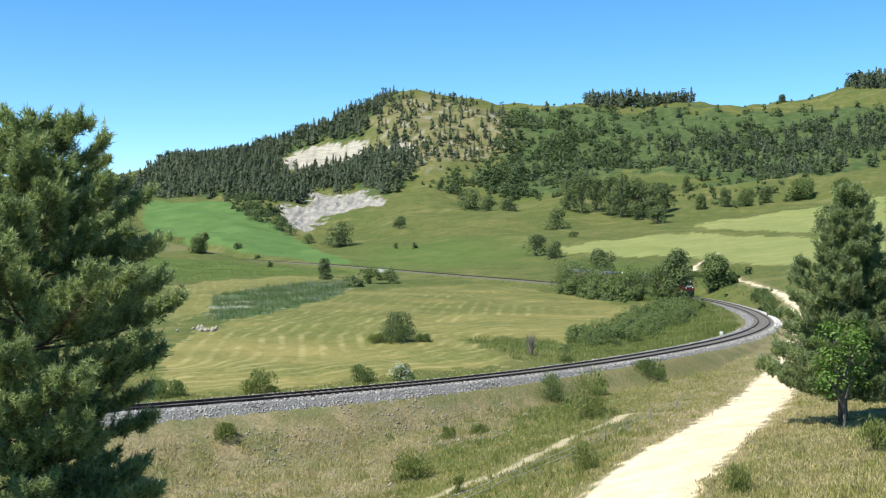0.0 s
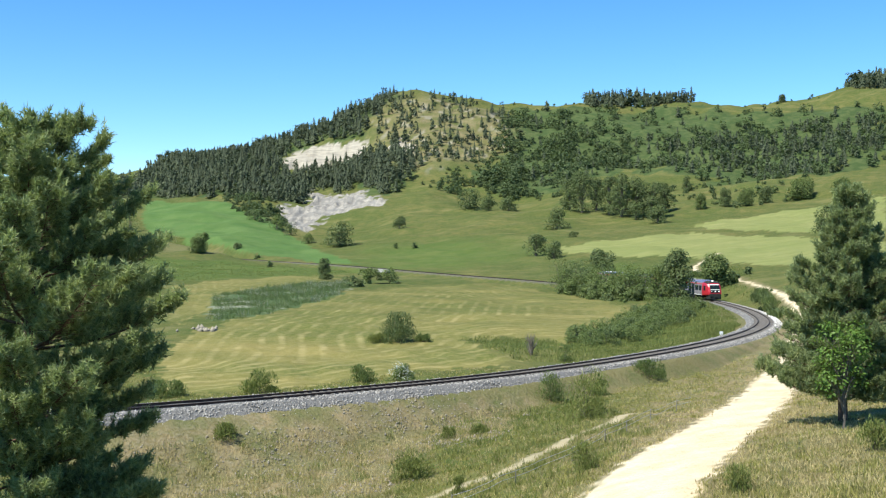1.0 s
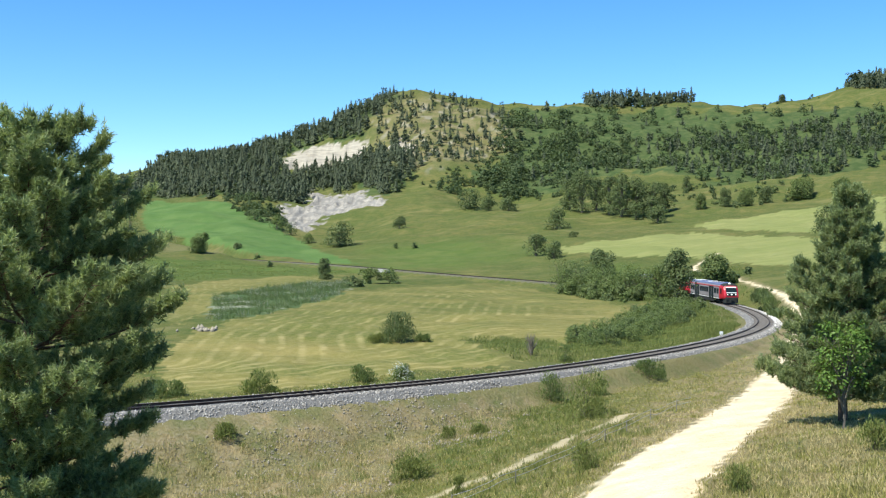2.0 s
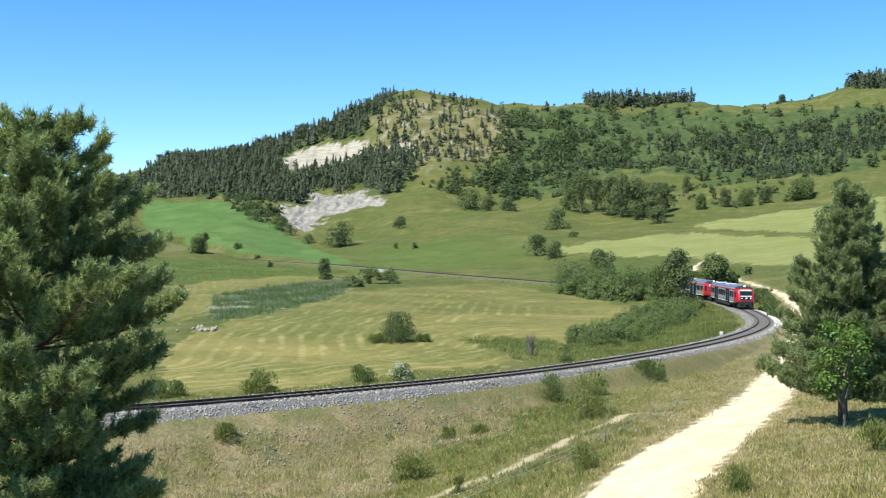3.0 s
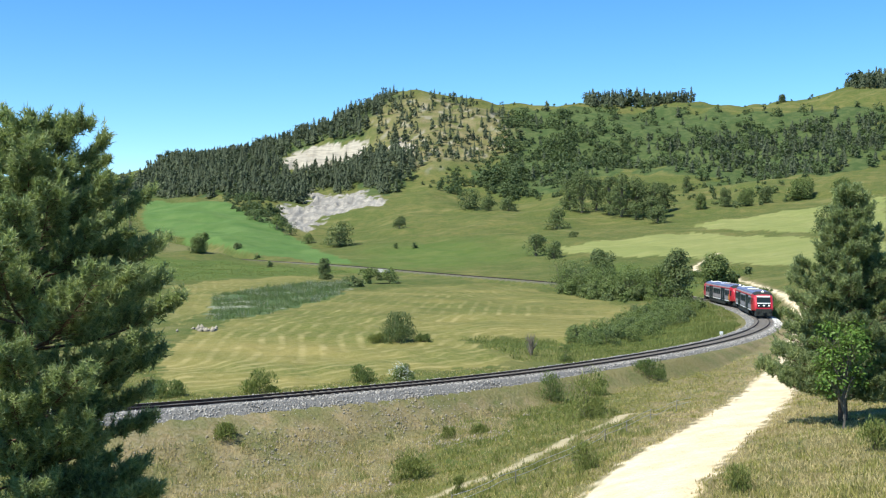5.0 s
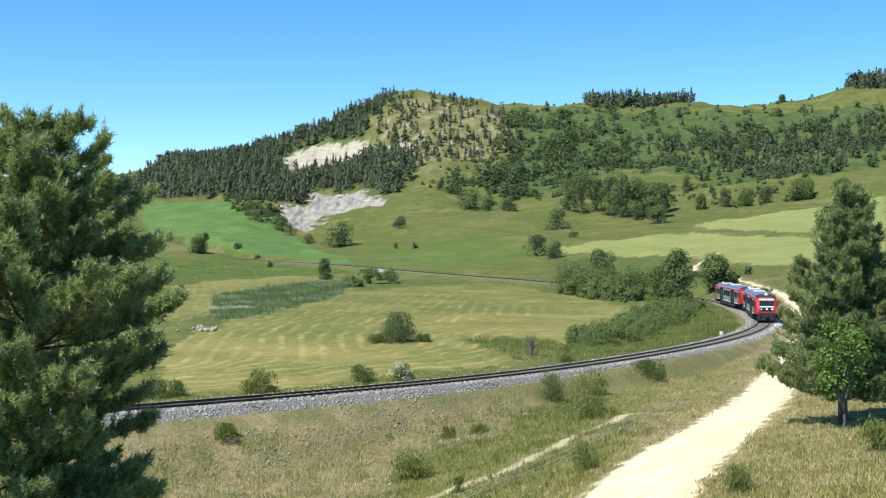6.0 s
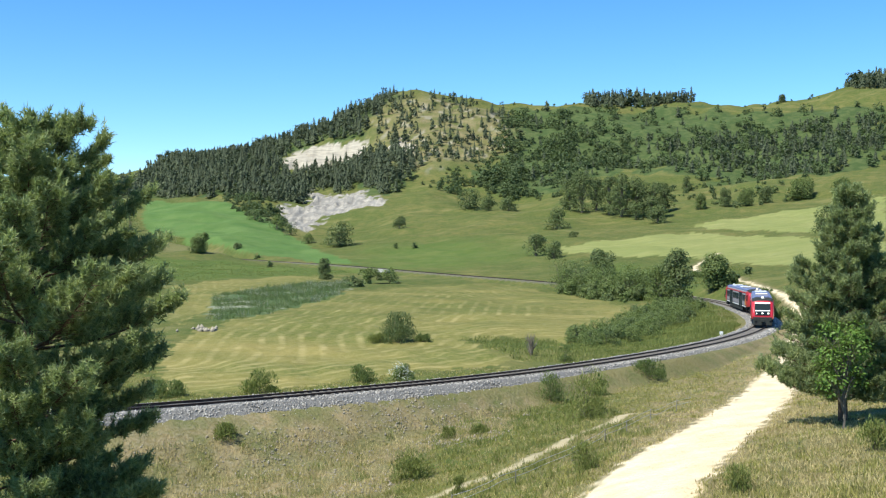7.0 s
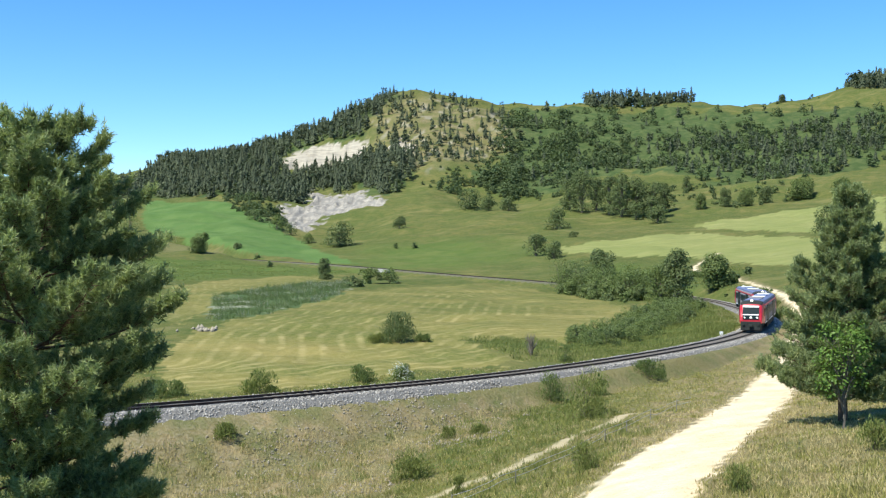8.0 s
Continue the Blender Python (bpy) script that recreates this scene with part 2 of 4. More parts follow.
TRACK = np.array([(-33.72, 62.08, -0), (-13.16, 74.61, 0), (5.32, 89.65, 0), (20.71, 108, -0), (33.44, 128.42, -0), (42.66, 150.43, 0), (47.88, 173.79, 0), (50.67, 197.74, -0.02), (51.2, 221.74, 0.02), (47.23, 245.18, 0.31), (38.81, 267.63, 0.8), (28.85, 289.57, 1.26), (18.86, 311.4, 1.6), (8.5, 333.02, 1.92), (-2.45, 354.36, 2.33), (-13.78, 375.52, 2.83), (-25.12, 396.68, 3.34), (-36.21, 417.98, 3.76), (-47.05, 439.4, 4.06), (-57.9, 460.8, 4.29), (-69.11, 482.01, 4.53), (-80.84, 502.94, 4.82), (-93.05, 523.6, 5.18), (-105.51, 544.13, 5.58), (-118, 564.65, 6.02), (-130.37, 585.21, 6.46), (-142.58, 605.86, 6.91)])
ROAD = np.array([(-2, 20, 5.2), (3.5, 34, 5.6), (8.8, 47, 5.4), (14.5, 60, 4.6), (20.5, 74, 4.0), (26.6, 90, 3.4),
                 (34, 109, 3.2), (43.0, 134, 3.0), (51, 160, 2.7), (56.5, 185, 1.5), (60, 210, 1.1), (63.5, 240, 1.0),
                 (67, 268, 1.2), (69, 300, 1.2), (76, 340, .9), (95, 390, .9)])
FOOTPATH = np.array([(-1.4, 56.9, .6), (0.2, 57.8, .6), (1.9, 58.9, .6), (4.1, 60.4, .6), (7.2, 66.5, .6), (11.1, 72.6, .6), (14.4, 77.4, .6)])


def wave(x, y, size, seed=0):
    """Smooth noise in about -1 .. 1, made of turned sines."""
    v = 0
    for k in range(5):
        a = 1.3 + 2.399 * k + seed * 1.7
        c, s = np.cos(a), np.sin(a)
        w = 6.283 / size * (1 + .23 * k)
        v = v + np.sin((x * c + y * s) * w + 1.9 * np.sin((y * c - x * s) * w * .61 + k + seed) + 3.1 * k + seed)
    return v / 3.2


def smooth(a, b, v):
    t = np.clip((v - a) / (b - a), 0, 1)
    return t * t * (3 - 2 * t)


def spline(p, step):
    """Points about every step metres on a smooth curve through p."""
    p = np.array(p, float)
    q = np.vstack([2 * p[0] - p[1], p, 2 * p[-1] - p[-2]])
    out = []
    for i in range(1, len(q) - 2):
        n = max(2, int(np.linalg.norm(q[i + 1, :2] - q[i, :2]) / step))
        t = np.linspace(0, 1, n, endpoint=False)[:, None]
        a, b, c, d = q[i - 1], q[i], q[i + 1], q[i + 2]
        out.append(.5 * (2 * b + (c - a) * t + (2 * a - 5 * b + 4 * c - d) * t * t + (3 * b - a - 3 * c + d) * t ** 3))
    return np.vstack(out + [p[-1:]])


def nearest(line, x, y):
    """Signed distance (positive on the right of its way) to a line and the values it carries there."""
    x, y = np.asarray(x, float), np.asarray(y, float)
    shape = x.shape
    x, y = x.ravel(), y.ravel()
    best = np.full(x.shape, 1e9)
    near = np.zeros(x.shape, int)
    for i in range(len(line)):
        d = (x - line[i, 0]) ** 2 + (y - line[i, 1]) ** 2
        m = d < best
        best[m] = d[m]
        near[m] = i
    ways = np.gradient(line[:, :2], axis=0)
    ways /= np.linalg.norm(ways, axis=1)[:, None]
    w = ways[near]
    side = (x - line[near, 0]) * w[:, 1] - (y - line[near, 1]) * w[:, 0]
    along = (x - line[near, 0]) * w[:, 0] + (y - line[near, 1]) * w[:, 1]
    dist = np.hypot(side, np.where((near == 0) | (near == len(line) - 1), along, 0)) * np.where(side < 0, -1, 1)
    return dist.reshape(shape), line[near, 2].reshape(shape)


TRACK_LINE = spline(TRACK, 3.0)
ROAD_LINE = spline(ROAD, 3.0)
FOOT_LINE = spline(FOOTPATH, 2.0)


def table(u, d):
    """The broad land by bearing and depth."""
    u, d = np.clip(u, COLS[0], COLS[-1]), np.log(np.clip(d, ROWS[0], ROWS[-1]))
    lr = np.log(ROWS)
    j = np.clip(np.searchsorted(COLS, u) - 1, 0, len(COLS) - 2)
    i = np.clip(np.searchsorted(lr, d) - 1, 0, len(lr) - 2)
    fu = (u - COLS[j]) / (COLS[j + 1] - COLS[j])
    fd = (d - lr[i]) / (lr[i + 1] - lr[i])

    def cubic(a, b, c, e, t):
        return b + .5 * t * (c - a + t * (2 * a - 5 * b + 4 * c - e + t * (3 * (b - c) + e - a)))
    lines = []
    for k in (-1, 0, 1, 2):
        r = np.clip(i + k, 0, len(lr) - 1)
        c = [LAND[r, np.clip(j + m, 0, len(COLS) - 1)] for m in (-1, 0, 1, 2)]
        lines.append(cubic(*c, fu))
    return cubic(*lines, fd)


def ground(x, y, fine=True):
    """Height of the ground."""
    x, y = np.asarray(x, float), np.asarray(y, float)
    r = np.hypot(x, y)
    yy = np.maximum(y, 1.0)
    d = np.where(y > 40, y, 40)
    u = x / np.maximum(yy, 40)
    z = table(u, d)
    # rolling detail, growing with distance
    grow = smooth(420, 1000, y)
    z = z + grow * (5 * wave(x, y, 260, 1) + 2.2 * wave(x, y, 90, 2)) * smooth(1500, 1150, y) ** .5
    z = z + smooth(250, 500, y) * .8 * wave(x, y, 60, 3)
    z = z + .14 * wave(x, y, 9, 4) + .3 * wave(x, y, 31, 5) * smooth(60, 120, y)
    z = z + 7 * np.exp(-((u + .242) / .022) ** 2) * smooth(930, 1100, y)
    # the plateau behind the crest, and the country behind the viewer
    z = z - smooth(1230, 2200, y) * 45
    back = smooth(40, -200, y)
    z = z * (1 - back) + back * (8 + 60 * smooth(150, 1500, r))
    z = np.maximum(z, 8.05 - .245 * np.maximum(r - 2.5, 0))
    # railway formation: cut or bank to the level of the line
    near = (y > 20) & (y < 620) & (np.abs(x) < 260)
    if np.any(near):
        xs, ys = x[near], y[near]
        zn = z[near]
        d, tz = nearest(TRACK_LINE, xs, ys)
        a = np.abs(d)
        shelf = tz - .62 + .24 * smooth(80, 100, ys)
        fill = shelf - np.maximum(a - 2.75, 0) / 1.6
        cut = shelf + np.maximum(a - 3.4, 0) / 1.4
        zn = np.minimum(np.maximum(zn, fill), cut)
        d, w = nearest(ROAD_LINE, xs, ys)
        a = np.abs(d)
        m = smooth(w * .5 + 1.6, w * .5, a)
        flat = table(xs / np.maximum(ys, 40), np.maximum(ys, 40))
        zn = zn * (1 - m * .6) + np.maximum(flat, zn - .15) * m * .6 - .03 * m
        z = z.copy()
        z[near] = zn
    # gullies in the bare marl
    if fine:
        k = bare(x, y)
        z = z + k * (2.6 * np.abs(wave(x, y * .07, 14, 7)) + 1.2 * np.abs(wave(x, y * .1, 7, 8))) - k * 1.8
    return z


def softly(poly, x, y, reach, rough=0.0):
    """Like inside, with an edge that fades over about reach metres."""
    return sum(inside(poly, x + reach * a, y + reach * b, rough=rough) for a, b in
               ((0, 0), (1, 0), (-1, 0), (0, 1), (0, -1), (.5, .5), (-.5, .5), (.5, -.5), (-.5, -.5))) / 9


def inside(poly, x, y, soft=0.0, rough=0.0):
    """1 inside the outline, 0 outside, with a ragged edge of rough metres."""
    x, y = np.asarray(x, float), np.asarray(y, float)
    if rough:
        x, y = x + rough * wave(x, y, rough * 5, 11), y + rough * 1.5 * wave(x, y, rough * 6, 12)
    p = np.array(poly, float)
    odd = np.zeros(x.shape, bool)
    for (x0, y0), (x1, y1) in zip(p, np.roll(p, -1, 0)):
        cross = (y0 > y) != (y1 > y)
        odd ^= cross & (x < (x1 - x0) * (y - y0) / (y1 - y0 + 1e-9) + x0)
    return odd.astype(float)


def edge_distance(poly, x, y):
    """Distance to a line of several sides."""
    p = np.array(poly, float)
    best = np.full(x.shape, 1e9)
    for a, b in zip(p, p[1:]):
        e = b - a
        k = np.clip(((x - a[0]) * e[0] + (y - a[1]) * e[1]) / (e @ e), 0, 1)
        best = np.minimum(best, np.hypot(x - a[0] - k * e[0], y - a[1] - k * e[1]))
    return best


def bare(x, y):
    return np.clip(inside(CLIFFA, x, y, rough=5) + inside(CLIFFB, x, y, rough=6) + inside(CLIFFC, x, y, rough=6), 0, 1)


# outlines of the fields and woods
HAY = [(-30.6, 122.5), (-34.1, 150.4), (-33.2, 172.9), (-27.9, 196.8), (-23.5, 255.6), (-12, 285.6), (17.4, 300.1), (26.2, 261.1), (33.4, 242.1), (34.2, 197.7), (28.4, 179.5), (20.5, 160.3), (16.5, 146.2), (13, 129.1), (5.5, 115.5), (-4.6, 110.2), (-14.4, 101.7), (-20.8, 98.2), (-26.1, 101.7)]
UNCUT = [(2.3, 145.2), (8.7, 149.4), (14.7, 145.9), (13.2, 122.2), (8.8, 120.2), (5.6, 130.6)]
MOWN = [(-39.8, 168), (-42, 202.9), (-50.9, 250.9), (-42.6, 300.1), (-23.3, 323.6), (-40.7, 363.2), (-63.3, 329.7), (-69.6, 293.8), (-47, 186.4)]
REEDS = [(-36, 176.2), (-48, 237.6), (-44, 289.7), (-35.1, 313.1), (-22.8, 316), (-22.4, 243.3), (-28.4, 200.1), (-33.4, 174.1)]
GREEN = [(-231.7, 881.1), (-166.9, 836.6), (-134.1, 779.5), (-111.7, 734.9), (-75.3, 617.3), (-33.4, 464.1), (-60.2, 493.4), (-96.4, 544.8), (-123.9, 598.6), (-170.5, 653.2), (-194.8, 729.7)]
DRYBAND = [(-180, 644), (-139.7, 533.3), (-99.3, 517.2), (-109.4, 569.7), (-155.5, 617.3)]
WHEATA = [(50.2, 487.6), (65.6, 493.4), (114.8, 514.8), (140.3, 421.3), (146.8, 374.5), (92.1, 234.8), (87.1, 337.6), (82.2, 395.4), (65.2, 412.5), (49, 453.3)]
WHEATB = [(130.3, 577.8), (165.8, 607.2), (251.9, 642.5), (167.1, 426.3), (147.4, 478.5), (124.6, 523.4)]
LUSH = [(-32.3, 449), (-17.6, 418.4), (15.7, 413.5), (36.4, 499.3), (21, 553.8), (-23.8, 567), (-41.6, 539.7)]
CLIFFA = [(-154.1, 1066.5), (-145.2, 1099.7), (-111.1, 1089.4), (-68.6, 1064), (-74.6, 1036.7), (-101.3, 1044.1), (-141, 1029.4)]
CLIFFB = [(-122.1, 830.7), (-99, 838.6), (-117.4, 986.7), (-95.6, 915), (-82.2, 893.7), (-66.2, 919.3), (-39, 788.7), (-72.1, 783.2), (-83.8, 783.2), (-87.9, 706), (-102.3, 733.2)]
CLIFFC = [(-48.7, 1015), (-36.5, 1059), (-26.1, 1003.1), (-38.2, 966)]
DRYHILL = [(-73.5, 1139.2), (-37.3, 1166.4), (9.2, 1155.5), (66.5, 1147.3), (62.1, 1027), (42.1, 979.7), (-11.1, 923.7), (-39.6, 943.5), (-66, 1064)]
FIRS = [(-367.3, 1074.1), (-294.3, 1123.3), (-258.3, 1278.7), (-165.6, 1166.4), (-109.4, 1188.6), (-56, 1191.4), (-45.3, 1147.3), (-75.1, 1120.6), (-71.8, 1071.5), (-111.6, 1094.5), (-145.5, 1102.3), (-158.2, 1069), (-142.9, 1024.6), (-95.8, 1041.6), (-68.6, 1024.6), (-16, 941.2), (-22.5, 917.2), (-40.4, 858.6), (-67, 930.2), (-119, 996), (-108, 885.3), (-123.3, 838.6), (-172, 895.8), (-246, 939), (-255.6, 860.6)]
MIXED = [(71.1, 1174.7), (137.3, 1163.7), (243.8, 1144.6), (417.1, 1064), (331.8, 846.5), (300.9, 840.6), (265.5, 774), (182.4, 877), (144.6, 915), (92.1, 852.5), (20.2, 877), (20.9, 910.7), (50.1, 945.7), (62.1, 1027)]
SHRUBS = [(-10.5, 877), (21.3, 928), (55, 947.9), (87.4, 848.5), (81, 826.8), (41.4, 862.6), (6.5, 815.2)]
THICKET = [(16.4, 141.8), (22.2, 160.7), (32.6, 188.2), (41.2, 208.2), (42.8, 191.8), (36.4, 165.3), (29, 154), (19.2, 139.2)]
HEDGE = [(33.3, 308), (49.5, 387.1), (62, 369.2), (65.3, 299.4), (51.8, 237.6), (39.5, 234.8), (30.7, 259.9)]
DRYBANK = [(-19.7, 68.6), (-10.4, 73.5), (1.5, 82.1), (6.2, 85), (4.3, 74.2), (-0.9, 71.1), (-3.1, 58.9), (-18.1, 62.1)]
BUSHES = [(-5.6, 141.1, 4.6, 3.5), (-55.5, 602.9, 19.9, 12.7), (-24.7, 642.5, 8.99, 6.42), (28.5, 704.4, 12, 8.45), (44.2, 761.3, 13.7, 9.9), (16.9, 734.9, 19.1, 13.2), (115.4, 605.7, 12.7, 9.09), (60, 597.2, 13.7, 10.8), (37.6, 458.7, 10.1, 8.71), (42.1, 429.4, 6.87, 6.87), (145.5, 430.4, 10.3, 12.1), (106.5, 624.6, 8.12, 9.37)]
SHRUB = [(-15.9, 97.9, 4.11, 1.86), (-7.5, 104.1, 3.33, 1.46), (-23.5, 97, 3.88, 1.55), (9.6, 76.1, 3.5, 3.2), (8.2, 86, 2.58, 2.15), (-1.7, 62.3, 2.37, 1.56), (6.7, 53.6, 1.45, 1.39), (0.8, 56.4, 0.734, 1.13), (17.8, 97.5, 3.41, 1.46), (10.2, 39.2, 1.1, 0.979), (0.4, 73.3, 1.32, 0.88), (13.2, 122.2, 1.59, 2.08), (-8.1, 142.1, 3.55, 1.28), (-2.4, 140.8, 2.82, 0.986), (16.4, 43, 1.29, 1.29), (2.4, 74.2, 1.33, 0.667), (-13.3, 69.1, 1.73, 0.898), (12.4, 89.6, 2.24, 1.16)]
TREES = [(-34.5, 329.7, 4.62, 6.59), (-112.5, 518.5, 9.85, 8.81), (42.8, 206.8, 6.82, 10.3), (56.2, 232.1, 7.43, 7.19), (46.3, 329.7, 8.9, 7.58), (149.6, 656.3, 7.22, 9.19), (168, 673.5, 8.76, 11.4), (181.4, 676.7, 10.8, 10.8), (196.9, 689.6, 11, 10.3), (222.9, 701, 21, 12.6), (170.4, 790.6, 7.12, 11.9), (242.3, 686.3, 13.7, 9.61), (356.6, 1188.6, 8.32, 8.32), (-128.1, 608.6, 4.26, 5.48)]
GROVE = [(76.1, 679.9, 14.3, 21.1), (82.6, 671.9, 18.1, 26.2), (95, 701, 14, 21.7), (97.2, 660.9, 14.5, 23.8), (101.3, 641, 16, 25.6), (110.2, 641, 15.4, 24.4), (117.4, 638, 15.3, 21.7), (130.8, 667.2, 12.7, 18.7)]
SCRUB = [(-121.6, 728, 14.6, 8.01), (-101.8, 692.8, 12.5, 9.01), (-89.1, 662.5, 9.94, 7.29), (-182.6, 659.4, 16.5, 13.8), (-213.3, 736.6, 22.1, 17.7), (-155.2, 615.8, 7.39, 4.93), (-101.3, 556.5, 5.56, 3.06), (-85.3, 518.5, 3.63, 2.33), (-66.5, 434.5, 2.61, 2.82), (-19.9, 308, 9.24, 4), (-22.8, 286.3, 7.16, 2.86), (-14.5, 308.7, 6.17, 4.01), (-13.4, 546.1, 4.37, 3), (-22.9, 546.1, 2.73, 2.73), (60.7, 525.8, 6.84, 2.63), (-73.2, 612.9, 7.97, 5.52)]
YOUNG = [(19.3, 55.9, 3.35, 5.31)]
DEAD = [(9.9, 126.9, 1.65, 2.79)]
CREST = [(-50, 1182), (120, 1185), (450, 1180), (450, 1206), (-50, 1206)]
INNER = [(34.2, 197.7), (44.8, 201), (49.2, 190.8), (45.1, 168.4), (35.4, 138.5), (19.6, 124.3), (13.1, 121.1), (12.9, 128.1), (16.1, 142.8), (28.1, 177.8)]
ROUGH = [(-134.8, 495.8), (-91.7, 477.4), (-28.3, 393.5), (-40.2, 358.9), (-66.1, 344), (-77, 318.3), (-91.6, 336.8)]
MOOR = [(56.2, 252), (56.9, 220.4), (52.5, 170.4), (60, 188.6), (62.9, 230.5), (84.9, 322.8), (78.3, 343.2)]
RIDGE = [(150, 1165), (262, 1165), (262, 1215), (150, 1215)]
EASTRIDGE = [(420, 1150), (500, 1150), (520, 1240), (440, 1240)]
DARKBELT = [(195.1, 997.8), (265.1, 1027.4), (330.2, 1038.3), (394.8, 1008.5), (335.8, 857.8), (298.3, 833.1), (239.5, 777.6), (223.7, 866.9), (177.9, 876.2)]
MIDWOOD = [(26.4, 943.7), (49.2, 1024.6), (58.3, 1100.7), (91.3, 1170.0), (135.2, 1145.4), (146.0, 1057.8), (171.7, 1021.9), (178.8, 976.9), (140.2, 916.6), (92.4, 855.5), (24.8, 885.5)]
LOWFIRS = [(-144.7, 1019.2), (-95.3, 1035.6), (-44.1, 938.7), (-37.5, 892.6), (-46.3, 890.2), (-67.1, 931.3), (-83.4, 906.9), (-115.7, 997.8), (-108.0, 885.5), (-129.5, 880.8)]
EDGEWOOD = [(-175.4, 895.0), (-148.7, 864.6), (-122.6, 839.8), (-104.8, 743.3), (-80.5, 659.7), (-91.3, 691.9), (-123.1, 737.4), (-154.5, 804.9)]
SCREE = [(1.2, 79.0, 2.6), (2.4, 72.6, 2.6), (0.2, 71.4, 1.8), (-4.1, 61.4, 2.4), (-1.7, 78.8, 2.2), (-3.2, 76.5, 1.6), (-6.2, 75.5, 1.8), (-8.0, 71.2, 2.2), (-10.5, 69.4, 2.0)]
SLOPE = [(-20.2, 917.2), (21.8, 947.9), (91.4, 846.5), (130, 822.9), (190.7, 836.6), (253.3, 738.4), (235.3, 696.1), (143.4, 657.8), (122.3, 774), (85, 824.9), (6.5, 817.1)]


# ---- the ground, one sheet to the horizon ----
def build_ground():
    view = np.tan(np.linspace(-.40, .40, 390))
    az = np.concatenate([np.linspace(-np.pi, -.42, 60, endpoint=False), np.arctan(view[np.abs(view) < .5]),
                         np.linspace(.42, np.pi, 60)])
    rad = np.concatenate([np.linspace(.01, 30, 24, endpoint=False), np.geomspace(30, 600, 330, endpoint=False), np.geomspace(600, 1320, 200, endpoint=False),
                          np.geomspace(1320, 4600, 26)])
    R, A = np.meshgrid(rad, az, indexing="ij")
    x, y = R * np.sin(A) + .37, R * np.cos(A) - 1.3
    z = ground(x, y)
    n, k = R.shape
    i, j = np.meshgrid(np.arange(n - 1), np.arange(k - 1), indexing="ij")
    F = np.stack([i * k + j, i * k + j + 1, (i + 1) * k + j + 1, (i + 1) * k + j], -1).reshape(-1, 4)
    ob = soup("ground", np.stack([x, y, z], -1).reshape(-1, 3), F, LANDM, flat=False)
    tagged(ob, "rolling meadows, mown hay fields and dry grassy slopes", "ground", kind="structure")
    x, y = x.ravel(), y.ravel()
    near = (y > 15) & (y < 640) & (np.abs(x) < 280)
    td, rd, rw, fd = (np.full(x.shape, 1e3) for _ in range(4))
    td[near] = np.abs(nearest(TRACK_LINE, x[near], y[near])[0])
    a, b = nearest(ROAD_LINE, x[near], y[near])
    rd[near], rw[near] = np.abs(a), b
    fd[near] = np.abs(nearest(FOOT_LINE, x[near], y[near])[0])
    off = smooth(4.5, 7.5, td)
    one = np.ones(x.shape)
    hay = (inside(HAY, x, y, rough=1.2) * (1 - inside(UNCUT, x, y, rough=1.5)) * np.clip(.5 + .5 * smooth(235, 120, y) + .3 * wave(x, y, 40, 61), 0, 1) + .65 * inside(MOWN, x, y, rough=1)) * off
    wheat = np.clip(inside(WHEATA, x, y, rough=2) + inside(WHEATB, x, y, rough=2), 0, 1)
    crop = inside(GREEN, x, y, rough=1.2) * off
    edge = .35 * wave(x, y, 3.0, 21) + .25 * wave(x, y, .9, 22)
    road = smooth(.35, -.25, rd - rw * .5 + edge)
    foot = smooth(.45, .05, fd - .2 + .6 * edge) * .48
    shoulder = smooth(1.9, .3, rd - rw * .5 + 2 * edge) * (1 - road) * .65
    dry = np.clip(inside(DRYBANK, x, y, rough=1.2) * (.8 + .4 * wave(x, y, 6, 23)) + softly(DRYHILL, x, y, 14, 8) * (.5 + .4 * wave(x, y, 30, 24))
                  + 0.3 * inside(DRYBAND, x, y, rough=2) + shoulder + smooth(6, 14, x) * smooth(75, 60, y) * (.4 + .3 * wave(x, y, 7, 29))
                  + smooth(13, 5, rd) * smooth(50, 66, y) * smooth(190, 130, y) * (.75 + .35 * wave(x, y, 5, 25)), 0, 1)
    dry = np.maximum(dry, smooth(6.2, 5.0, td) * .5 * smooth(220, 150, y))
    reed = inside(REEDS, x, y, rough=1.5)
    lush = np.clip(.7 * softly(LUSH, x, y, 25, 12) + .7 * softly(ROUGH, x, y, 6, 5) + .7 * softly(HEDGE, x, y, 5, 3) + .6 * inside(THICKET, x, y, rough=2), 0, 1)
    wood = np.clip(inside(FIRS, x, y, rough=10) + inside(MIXED, x, y, rough=12), 0, 1)
    mowing = np.zeros(x.shape)
    field = (y > 80) & (y < 380) & (np.abs(x) < 90)
    mowing[field] = np.minimum(np.minimum(edge_distance(HAY[:8], x[field], y[field]), edge_distance(HAY[12:18], x[field], y[field])), edge_distance(MOWN, x[field], y[field]))
    ob.data.attributes.new("mowing", "FLOAT", "POINT").data.foreach_set("value", mowing.astype(np.float32))
    for name, cols in (("cover_a", (hay, wheat, crop)), ("cover_b", (np.maximum(bare(x, y), .5 * softly(DRYHILL, x, y, 10, 8) * smooth(.5, .8, wave(x, y * .5, 24, 51))), np.maximum(road, foot), dry)), ("cover_c", (reed, lush, wood))):
        at = ob.data.attributes.new(name, "FLOAT_COLOR", "POINT")
        at.data.foreach_set("color", np.stack([*[np.clip(c, 0, 1) for c in cols], one], -1).astype(np.float32).ravel())
    return ob


build_ground()


